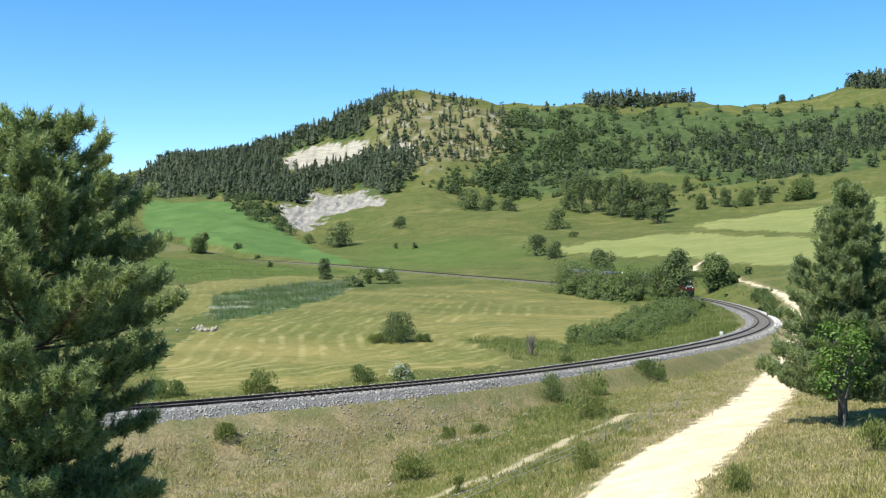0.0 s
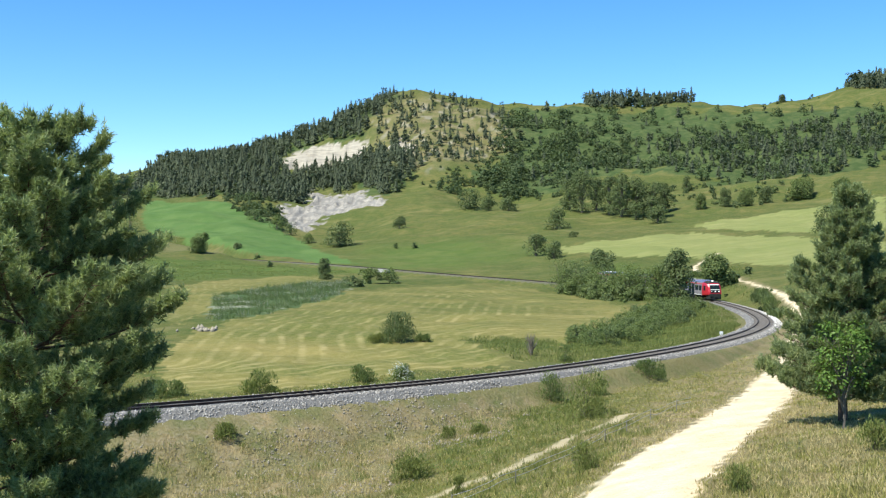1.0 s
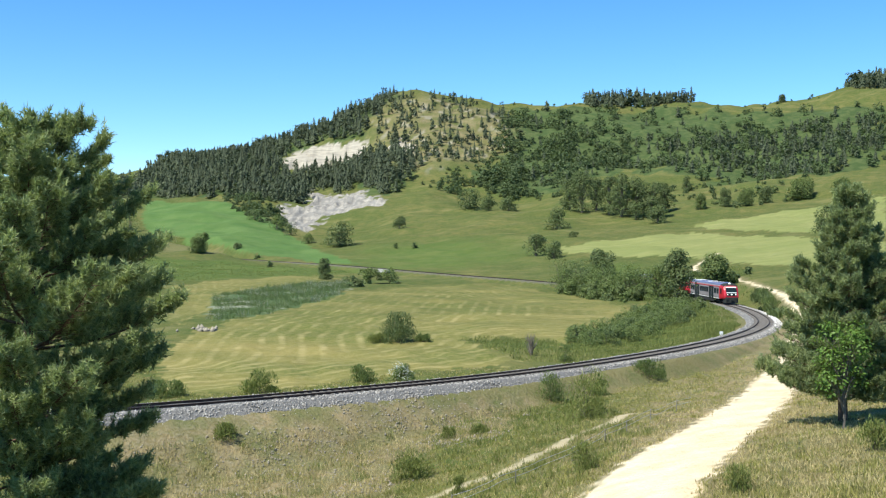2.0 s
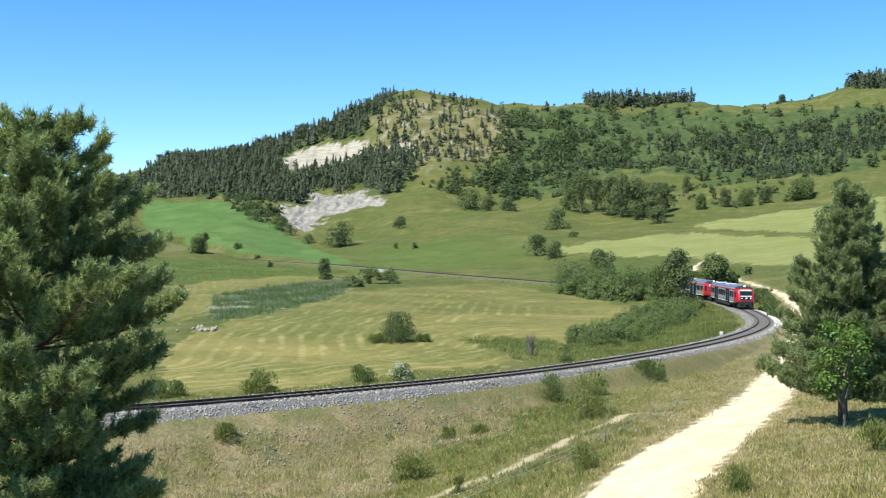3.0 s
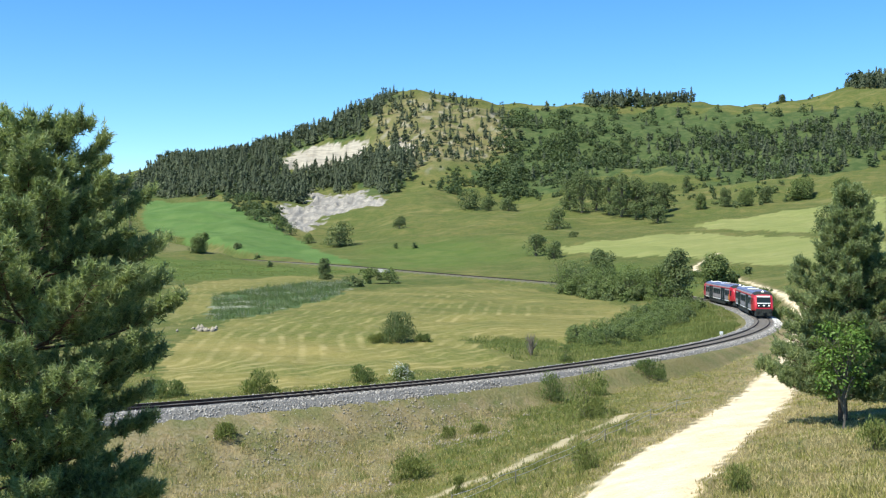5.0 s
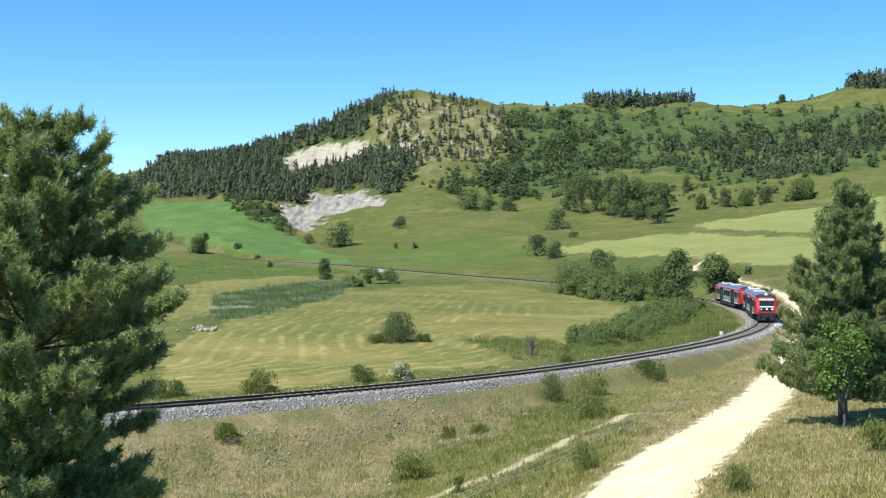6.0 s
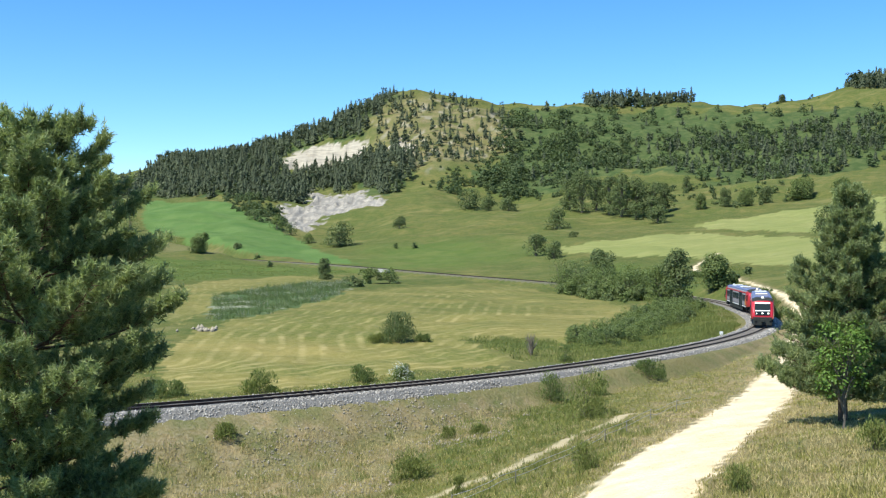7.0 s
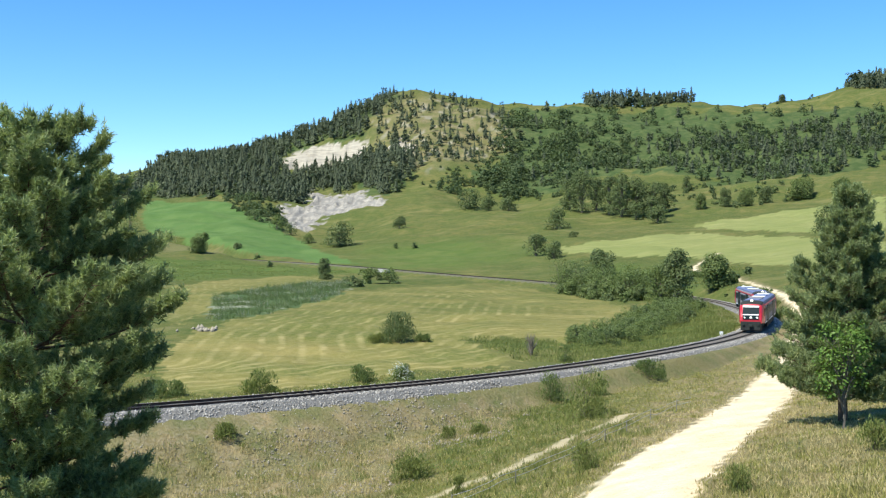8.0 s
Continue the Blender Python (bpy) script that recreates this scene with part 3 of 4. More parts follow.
# ---- railway ----
LINE = spline(TRACK, 1.0)
LINE_S = np.concatenate([[0], np.cumsum(np.linalg.norm(np.diff(LINE, axis=0), axis=1))])


def on_track(s):
    """Place and way of the line at s metres."""
    p = np.array([np.interp(s, LINE_S, LINE[:, k]) for k in range(3)])
    q = np.array([np.interp(s + .5, LINE_S, LINE[:, k]) for k in range(3)])
    o = np.array([np.interp(s - .5, LINE_S, LINE[:, k]) for k in range(3)])
    return p, (q - o) / np.linalg.norm(q - o)


def sweep(profile, s):
    """Points and quads of an open or closed outline (offset to the right, height) drawn along the line."""
    rings = []
    for v in s:
        p, w = on_track(v)
        right = np.array([w[1], -w[0], 0])
        rings.append([p + right * a + np.array([0, 0, b]) for a, b in profile])
    V = np.array(rings)
    n, k = V.shape[:2]
    i, j = np.meshgrid(np.arange(n - 1), np.arange(k - 1), indexing="ij")
    F = np.stack([i * k + j, i * k + j + 1, (i + 1) * k + j + 1, (i + 1) * k + j], -1).reshape(-1, 4)
    return V.reshape(-1, 3), F


def build_track():
    rng = np.random.default_rng(5)
    line = base("railway_track", 0, 0, 0, "single railway line on grey stone ballast", "railway track")
    line["kind"] = "structure"
    s = np.arange(0, LINE_S[-1], 1.5)
    bed = [(-3.5, -1.2), (-2.95, -.85), (-2.1, -.22), (-1.75, -.15), (-.75, -.19), (.75, -.19), (1.75, -.15), (2.1, -.22), (2.95, -.85), (3.5, -1.2)]
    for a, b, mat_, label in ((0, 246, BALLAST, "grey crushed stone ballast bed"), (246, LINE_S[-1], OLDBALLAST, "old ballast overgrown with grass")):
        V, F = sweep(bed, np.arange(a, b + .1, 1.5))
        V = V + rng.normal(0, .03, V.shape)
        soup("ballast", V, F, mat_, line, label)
    for side in (-.75, .75):
        r = [(side - .035, 0), (side + .035, 0), (side + .035, -.04), (side + .012, -.05), (side + .012, -.13), (side + .07, -.16),
             (side - .07, -.16), (side - .012, -.13), (side - .012, -.05), (side - .035, -.04), (side - .035, 0)]
        V, F = sweep(r, s)
        soup("rail", V, F, STEEL, line, "rust-brown steel rail")
    bm = bmesh.new()
    box(bm, -1.3, 1.3, -.125, .125, -.27, -.125, .015)
    bmesh.ops.recalc_face_normals(bm, faces=bm.faces)
    me = bpy.data.meshes.new("sleeper")
    bm.to_mesh(me)
    bm.free()
    me.materials.append(SLEEPER)
    rest = []
    for i, v in enumerate(np.arange(26, LINE_S[-1], .62)):
        p, w = on_track(v)
        turn = math.atan2(w[1], w[0]) - math.pi / 2
        if i < 300:
            ob = new("sleeper", me)
            ob.parent = line
            ob.matrix_basis = Matrix.Translation(p) @ Matrix.Rotation(turn + rng.normal(0, .01), 4, "Z")
        else:
            right = np.array([w[1], -w[0], 0])
            a, b = right * 1.3, w * .125
            up = np.array([0, 0, -.125])
            low = np.array([0, 0, -.25])
            c = [p + i_ * a + j_ * b + h for h in (up, low) for i_, j_ in ((-1, -1), (1, -1), (1, 1), (-1, 1))]
            rest.append((np.array(c), np.array([(0, 1, 2, 3), (0, 4, 5, 1), (1, 5, 6, 2), (2, 6, 7, 3), (3, 7, 4, 0)])))
    V, F = many(rest)
    tagged(soup("far_sleepers", V, F, SLEEPER, line), kind="stuff")
    # loose stones on the shoulders of the bed
    n = 20000
    sv = 1 + 209 * rng.uniform(0, 1, n) ** 1.2
    P, W = zip(*[on_track(v) for v in sv])
    P, W = np.array(P), np.array(W)
    right = np.stack([W[:, 1], -W[:, 0], 0 * W[:, 0]], 1)
    a = np.where(rng.uniform(size=n) < .8, rng.uniform(1.3, 3.4, n), rng.uniform(-3.4, -1.3, n))
    h = np.interp(np.abs(a), [0, 1.75, 2.1, 2.95, 3.5], [-.19, -.15, -.22, -.85, -1.2])
    V, F = pebbles(rng, P + right * a[:, None] + np.array([0, 0, 1]) * h[:, None], rng.uniform(.045, .11, n))
    tagged(soup("ballast_stones", V, F, CHIPS, line), kind="stuff")
    n = 800
    sv, a = rng.normal(134, 8, n), rng.uniform(1.4, 2.4, n)
    P, W = zip(*[on_track(v) for v in sv])
    P, W = np.array(P), np.array(W)
    right = np.stack([W[:, 1], -W[:, 0], 0 * W[:, 0]], 1)
    h = np.interp(a, [0, 1.75, 2.1, 2.95], [-.19, -.13, -.2, -.8])
    V, F = pebbles(rng, P + right * a[:, None] + np.array([0, 0, 1]) * h[:, None], rng.uniform(.06, .12, n))
    tagged(soup("white_ballast", V, F, WHITECHIPS, line, "whitish ballast stones"), kind="stuff")
    return line


def pebbles(rng, centres, radius):
    """Angular stones of eight faces."""
    n = len(centres)
    o = np.array([(1, 0, 0), (0, 1, 0), (-1, 0, 0), (0, -1, 0), (0, 0, 1), (0, 0, -1.)])
    turn = rng.uniform(0, 6.283, n)
    c, s = np.cos(turn), np.sin(turn)
    o = o[None] * rng.uniform(.6, 1.3, (n, 6, 1))
    o = np.stack([o[..., 0] * c[:, None] - o[..., 1] * s[:, None], o[..., 0] * s[:, None] + o[..., 1] * c[:, None], o[..., 2]], -1)
    V = centres[:, None] + o * np.asarray(radius)[:, None, None]
    f = np.array([(0, 1, 4), (1, 2, 4), (2, 3, 4), (3, 0, 4), (1, 0, 5), (2, 1, 5), (3, 2, 5), (0, 3, 5)])
    return V.reshape(-1, 3), (f[None] + 6 * np.arange(n)[:, None, None]).reshape(-1, 3)


build_track()


# ---- the train ----
HALF = 14.45


def shell(bm, stations, outline):
    """A skin through copies of the outline: each station gives y, width factor, height of the top, height of the sill."""
    rings = []
    for y, k, top, sill in stations:
        rings.append([bm.verts.new((x * k, y, sill + (top - sill) * h)) for x, h in outline])
    for a, b in zip(rings, rings[1:]):
        for i in range(len(outline) - 1):
            bm.faces.new((a[i], a[i + 1], b[i + 1], b[i]))
    return rings


SIDE = [(-1.38, 0), (-1.44, .12), (-1.45, .4), (-1.42, .7), (-1.32, .86), (-1.10, .955), (-.6, .99), (0, 1.0),
        (.6, .99), (1.10, .955), (1.32, .86), (1.42, .7), (1.45, .4), (1.44, .12), (1.38, 0)]


def build_car(label, decal):
    """A diesel railcar, its nose towards -y, its rails at z = 0."""
    car = base("railcar", 0, 0, 0, label, "train car", "coupled railcars")
    bm = bmesh.new()
    shell(bm, [(y, 1, 3.62, .86) for y in np.linspace(-11.2, 11.2, 9)], SIDE)
    part("body", bm, SILVER, car, "silver-grey painted body side")
    for sgn in (-1, 1):
        bm = bmesh.new()
        st = [(11.2, 1.003, 3.63, .88), (12.2, 1.003, 3.62, .95), (13.0, .985, 3.56, 1.0), (13.6, .95, 3.30, 1.02), (14.05, .90, 2.7, 1.04), (14.35, .87, 1.9, 1.05), (14.45, .85, 1.5, 1.06)]
        rings = shell(bm, [(sgn * y, *r) for y, *r in st], SIDE)
        bm.faces.new(rings[-1])
        cab = part("cab", bm, RED, car, "bright red rounded cab")
        # windscreen, the bands above and below it, and the lamp panel lie on the slope of the nose
        for name, z0, z1, wide, mat_, words in (("brow", 2.92, 3.10, .93, WHITE, "white band above the windscreen"), ("windscreen", 2.14, 2.91, .95, GLASS, "dark tinted windscreen"),
                                                ("trim_band", 2.0, 2.13, .93, WHITE, "white band below the windscreen"), ("lamp_panel", 1.52, 1.99, .92, GLASS, "dark lamp panel")):
            bm = bmesh.new()
            y0, y1 = np.interp([z0, z1], [1.15, 1.9, 2.7, 3.3, 3.56], [14.45, 14.35, 14.05, 13.6, 13.0])
            v = [bm.verts.new((x, sgn * (y + o), z)) for o in (-.5, .10) for x, y, z in ((-wide, y0, z0), (wide, y0, z0), (wide * .97, y1, z1), (-wide * .97, y1, z1))]
            bm.faces.new(v[4:])
            for i in range(4):
                bm.faces.new((v[i], v[(i + 1) % 4], v[4 + (i + 1) % 4], v[4 + i]))
            part(name, bm, mat_, cab, words)
        for x, r in ((-.7, .08), (0, .13), (.7, .12)):
            bm = bmesh.new()
            rod(bm, (x, sgn * 14.2, 1.74), (x, sgn * 14.48, 1.72), r, sides=12)
            part("headlight", bm, LAMP if sgn < 0 else RED, cab, "round lamp")
        bm = bmesh.new()
        shell(bm, [(sgn * y, *r) for y, *r in ((11.85, 1.01, 3.69, 3.35), (13.0, .99, 3.62, 3.3), (13.5, .95, 3.40, 3.2), (13.62, .8, 3.3, 3.15))],
              [(-1.3, 0), (-1.2, .5), (-.8, .9), (0, 1), (.8, .9), (1.2, .5), (1.3, 0)])
        part("roof_front", bm, UNDER, cab, "black front edge of the roof")
        bm = bmesh.new()
        rod(bm, (0, sgn * 12.75, 3.62), (0, sgn * 13.05, 3.66), .16, sides=10)
        part("roof_lamp", bm, LAMP if sgn < 0 else WHITE, cab, "round lamp on the roof edge")
        bm = bmesh.new()
        box(bm, -1.15, 1.15, min(sgn * 12.6, sgn * 14.50), max(sgn * 12.6, sgn * 14.50), .20, 1.28, .08)
        part("apron", bm, UNDER, car, "dark apron below the cab")
        bm = bmesh.new()
        rod(bm, (0, sgn * 14.2, .82), (0, sgn * 14.72, .82), .13)
        box(bm, -.22, .22, min(sgn * 14.6, sgn * 14.75), max(sgn * 14.6, sgn * 14.75), .66, .98, .03)
        part("coupler", bm, UNDER, car, "black coupler")
        for x in (-.85, .85):
            bm = bmesh.new()
            rod(bm, (x, sgn * 14.3, .95), (x, sgn * 14.62, .95), .16)
            part("buffer", bm, UNDER, car)
        # bogie
        bm = bmesh.new()
        for x in (-1.0, 1.0):
            box(bm, x - .08, x + .08, sgn * 9 - 1.6, sgn * 9 + 1.6, .35, .65, .04)
        box(bm, -1.0, 1.0, sgn * 9 - .3, sgn * 9 + .3, .4, .7, .03)
        bogie = part("bogie", bm, UNDER, car, "black bogie frame")
        for o in (-1.2, 1.2):
            bm = bmesh.new()
            for x in (-.75, .75):
                rod(bm, (x - .07, sgn * 9 + o, .43), (x + .07, sgn * 9 + o, .43), .43, sides=20)
            rod(bm, (-.75, sgn * 9 + o, .43), (.75, sgn * 9 + o, .43), .08)
            part("wheelset", bm, STEEL, bogie, "steel wheelset")
        for x in (-1, 1):
            bm = bmesh.new()
            a, b = x * 1.36, x * 1.475
            box(bm, min(a, b), max(a, b), min(sgn * 12.1, sgn * 12.9), max(sgn * 12.1, sgn * 12.9), 1.85, 2.75, .04)
            part("cab_window", bm, GLASS, cab, "dark cab side window")
    bm = bmesh.new()
    st = [(-11.9, .9, 3.60, 3.3), (-11.6, 1, 3.68, 3.3), (11.6, 1, 3.68, 3.3), (11.9, .9, 3.60, 3.3)]
    ring = [(-1.26, 0), (-1.22, .55), (-.9, .9), (0, 1), (.9, .9), (1.22, .55), (1.26, 0)]
    shell(bm, st, ring)
    roof = part("roof", bm, ROOFBLUE, car, "blue-grey roof")
    for y, l, mat_ in ((-9.5, 2.2, ROOFBLUE), (-5.2, 3.4, SILVER), (-1.0, 1.6, WHITE), (3.2, 2.8, ROOFBLUE), (8.0, 2.2, WHITE)):
        bm = bmesh.new()
        box(bm, -.8, .8, y - l / 2, y + l / 2, 3.60, 3.76, .05)
        part("roof_unit", bm, mat_, roof, "pale box-shaped roof unit")
    for x in (-1, 1):
        bm = bmesh.new()
        a, b = x * 1.30, x * 1.40
        box(bm, min(a, b), max(a, b), -7.3, 7.3, .22, .9, .03)
        part("skirt", bm, UNDER, car, "dark equipment skirt")
        bm = bmesh.new()
        a, b = x * 1.42, x * 1.456
        box(bm, min(a, b), max(a, b), -11.0, 11.0, .88, 1.0, .01)
        part("sill_stripe", bm, WHITE, car, "pale stripe along the sill")
        bm = bmesh.new()
        a, b = x * 1.28, x * 1.415
        box(bm, min(a, b), max(a, b), -11.2, 11.2, 2.98, 3.14, .015)
        part("cantrail_stripe", bm, RED, car, "red stripe below the roof edge")
        for y0, y1 in ((-10.9, -9.6), (-9.3, -7.6), (-3.3, -1.8), (-1.6, -.1), (.1, 1.6), (1.8, 3.3), (7.6, 9.3), (9.6, 10.9)):
            bm = bmesh.new()
            a, b = x * 1.38, x * 1.468
            box(bm, min(a, b), max(a, b), y0, y1, 1.75, 2.72, .05)
            part("window", bm, GLASS, car, "dark tinted window")
        for y0 in (-7.2, -5.4, 3.9, 5.7):
            bm = bmesh.new()
            a, b = x * 1.40, x * 1.472
            box(bm, min(a, b), max(a, b), y0, y0 + 1.5, .75, 2.95, .04)
            door = part("door", bm, GLASS, car, "dark glazed passenger door")
        if decal:
            bm = bmesh.new()
            a, b = x * 1.452, x * 1.476
            box(bm, min(a, b), max(a, b), -11.6, -10.3, 1.15, 1.7, .005)
            box(bm, min(a, b), max(a, b), -11.2, -10.6, 1.72, 2.1, .005)
            part("transfer", bm, ORANGE, car, "orange and yellow picture transfer")
    return car


LEAD = build_car("silver and red diesel railcar with blue roof", False)
REAR = build_car("second silver and red railcar with orange side picture", True)


# ---- trees and bushes ----
def pine(name, x, y, height, reach, seed, label, tufts, lean=(0, 0), shape=None, low=.12, tuft=.24, gap=(.024, .036), sunlit=.75):
    """A pine with a bent trunk, whorls of limbs that rise at their ends, and shoots set with needles."""
    rng = np.random.default_rng(seed)
    z = float(ground(np.array([x]), np.array([y]))[0])
    ob = base(name, x, y, z - .1, label, "tree")
    hs = np.linspace(0, 1, 14)
    trunk = np.stack([lean[0] * hs ** 1.6 + .25 * np.sin(hs * 5 + seed) * hs, lean[1] * hs + .2 * np.sin(hs * 4) * hs, hs * height], 1)
    V, F = tubes([trunk], [.021 * height * (1 - hs * .93)], 10)
    soup("trunk", V, F, BARK, ob, "rough brown trunk", flat=False)
    # young only flags outer tufts, where the painted sunlight goes
    tips, ways, young = [], [], []
    h = low
    while h < .985:
        p0 = np.array([np.interp(h, hs, trunk[:, k]) for k in range(3)])
        for a in rng.uniform(0, 6.283) + np.arange(5 if h < .8 else 4) * 1.2566 + rng.normal(0, .3, 5)[:5 if h < .8 else 4]:
            full = reach * (shape(h, a) if shape else (1 - h) ** .75 * 1.1 + .05)
            l = full * rng.uniform(.74, 1.06)
            if l < .25:
                continue
            t = np.linspace(0, 1, 7)[:, None]
            out = np.array([np.cos(a), np.sin(a), 0])
            rise = float(np.interp(h, [0, .35, .7, 1], [-.05, .14, .45, .95])) + rng.normal(0, .05)
            sag = rise * l * t - .12 * (1 - h) * l * np.sin(t * 3.1) + .06 * l * t ** 3
            bend = np.array([-np.sin(a), np.cos(a), 0]) * rng.normal(0, .12) * l * t ** 2
            p = p0 + out * l * t + bend + np.array([0, 0, 1]) * sag
            limbs, radii = [p], [np.linspace(.012 * l + .012, .006, 7)]
            # twigs to both sides
            for q in rng.uniform(.25, 1, int(8 + 12 * l)):
                i = min(int(q * 6), 5)
                f = q * 6 - i
                o = p[i] * (1 - f) + p[i + 1] * f
                side = np.array([-np.sin(a), np.cos(a), 0]) * rng.choice([-1, 1]) * rng.uniform(.5, 1) + out * rng.uniform(.3, .9)
                tl = rng.uniform(.3, .7) * (.4 + .32 * l * (1.15 - q))
                tw = o + unit(side)[None] * tl * np.linspace(0, 1, 3)[:, None] + np.array([0, 0, 1]) * (tl * rng.uniform(-.1, 1.0) * np.linspace(0, 1, 3)[:, None] ** 1.3)
                limbs.append(tw)
                radii.append(np.linspace(.012, .004, 3))
                for e in (.35, .6, .8, 1.0):
                    tips.append(o + (tw[-1] - o) * e + rng.normal(0, .05, 3))
                    young.append(e > .7)
                    ways.append(unit(side) * .5 + np.array([0, 0, 1.0]) + rng.normal(0, .25, 3))
            for e in np.linspace(.35, 1, 6):
                tips.append(p[min(int(e * 6), 6)] + rng.normal(0, .06, 3))
                young.append(e > .9)
                ways.append(out * .5 + np.array([0, 0, .8]) + rng.normal(0, .2, 3))
            V, F = tubes(limbs, radii, 3)
            soup("limb", V, F, BARK, ob)
        h += rng.uniform(*gap)
    tips.append(trunk[-1])
    young.append(True)
    ways.append(np.array([0, 0, 1.]))
    tips, ways = np.array(tips), unit(np.array(ways))
    keep = rng.permutation(len(tips))[:tufts]
    tips, ways, young = tips[keep], ways[keep], np.array(young)[keep] & (rng.uniform(size=len(keep)) < sunlit)
    k = 24
    n = len(tips)
    along = rng.uniform(-.25, 1, (n, k, 1)) * tuft * rng.uniform(.7, 1.3, (n, 1, 1))
    d = unit(rng.normal(size=(n, k, 3)) + 1.15 * ways[:, None])
    o = tips[:, None] + ways[:, None] * along
    side = unit(np.cross(d, rng.normal(size=(n, k, 3))))
    length = rng.uniform(.15, .26, (n, k, 1))
    V = np.stack([o - side * .019, o + side * .019, o + d * length + side * .006], 2).reshape(-1, 3)
    V = V.reshape(n, k * 3, 3)
    # sunlight on the branch ends is put into the colour of the outer tufts
    for name_, pick, mat_, words in (("foliage", ~young, NEEDLES, "dark green needle tufts"), ("sunlit_foliage", young, SUNNEEDLES, "shoot-tip needle tufts in a lighter olive that imitates sunlight")):
        P = V[pick].reshape(-1, 3)
        soup(name_, P, np.arange(len(P)).reshape(-1, 3), mat_, ob, words)
    return ob


def broad_tree(name, x, y, w, h, seed, label, category="tree", material=LEAVES, count=2200, size=.3, low=.14, boughs=16, stem=True, group="", tall=False):
    rng = np.random.default_rng(seed)
    z = float(ground(np.array([x]), np.array([y]))[0])
    ob = base(name, x, y, z - .08, label, category, group)
    c, r = lumps(np.random.default_rng(seed), w, h, boughs, low)
    paths, radii = [], []
    top = np.array([0, 0, h * .72])
    paths.append(np.linspace((0, 0, 0), top, 6) + np.array([.03 * w, .02 * w, 0]) * np.sin(np.linspace(0, 4, 6))[:, None])
    radii.append(np.linspace((.030 if h > 6 else .014) * h if stem else .014 * h, .006 * h, 6))
    for q in c:
        t = np.linspace(0, 1, 5)[:, None]
        a = np.array([0, 0, q[2] * (.45 if stem else .1)])
        paths.append(a + (q - a) * t + np.array([0, 0, .06 * h]) * np.sin(t * 3.1416))
        radii.append(np.linspace((.011 if h > 6 else .005) * h, (.004 if h > 6 else .002) * h, 5))
    if stem and h < 6:
        # a slender tree: each branch can be told apart
        for i, (p, r) in enumerate(zip(paths, radii)):
            V, F = tubes([p], [r], 5)
            soup("branch" if i else "trunk", V, F, GREYBARK, ob, "" if i else "slender grey-brown trunk", flat=False)
    else:
        V, F = tubes(paths, radii, 5 if stem else 3)
        soup("trunk" if stem else "stem", V, F, GREYBARK, ob, "grey-brown branching wood", flat=False)
    V, F = crown(np.random.default_rng(seed), w, h, count, size, boughs, low, tall)
    soup("crown", V, F, material, ob, "uneven green leaf crown")
    return ob


def far_fir(rng, x, y, z, w, h):
    """A conifer of layered, ragged, drooping boughs as points and triangles."""
    V, F = [], []
    layers = 6
    blunt = rng.uniform(.45, 1.0)
    for l in range(layers):
        f = l / layers
        z0 = h * (.10 + .80 * f)
        r = .5 * w * (1 - f) ** blunt * rng.uniform(.7, 1.2)
        k = 7
        a = rng.uniform(0, 6.28) + np.arange(k) * 6.283 / k + rng.normal(0, .2, k)
        rr = r * rng.uniform(.65, 1.2, k)
        zz = z0 + rng.normal(0, .03 * h, k)
        apex = (0, 0, z0 + h * (.24 - .05 * f))
        for i in range(k):
            at = len(V)
            b = a[i] + 3.1 / k
            c = a[i] - 3.1 / k
            V += [apex, (np.cos(c) * rr[i] * .55, np.sin(c) * rr[i] * .55, zz[i] + .05 * h), (np.cos(a[i]) * rr[i], np.sin(a[i]) * rr[i], zz[i]),
                  (np.cos(b) * rr[i] * .55, np.sin(b) * rr[i] * .55, zz[i] + .05 * h)]
            F += [(at, at + 1, at + 2), (at, at + 2, at + 3)]
    return np.array(V) + np.array([x, y, z]), np.array(F)


def far_pine(rng, x, y, z, w, h):
    """A round-headed pine of small clumps as points and triangles."""
    c, r = lumps(rng, w, h, 7, .25)
    n = 64
    which = rng.integers(0, 7, n)
    d = unit(rng.normal(size=(n, 3)))
    V, F = leaves(rng, c[which] + d * r[which][:, None], d + np.array([0, 0, .5]), .085 * h)
    return V + np.array([x, y, z]), np.vstack([F[:, :3], F[:, [0, 2, 3]]])


def scatter(rng, poly, gap, keep=lambda x, y: np.ones(x.shape, bool)):
    """Uneven places inside an outline, about gap metres apart."""
    p = np.array(poly)
    lo, hi = p.min(0), p.max(0)
    gx, gy = np.meshgrid(np.arange(lo[0], hi[0], gap), np.arange(lo[1], hi[1], gap))
    x = gx.ravel() + rng.uniform(-.55, .55, gx.size) * gap
    y = gy.ravel() + rng.uniform(-.55, .55, gx.size) * gap
    m = (inside(poly, x, y, rough=gap) > .5) & keep(x, y)
    return x[m], y[m]


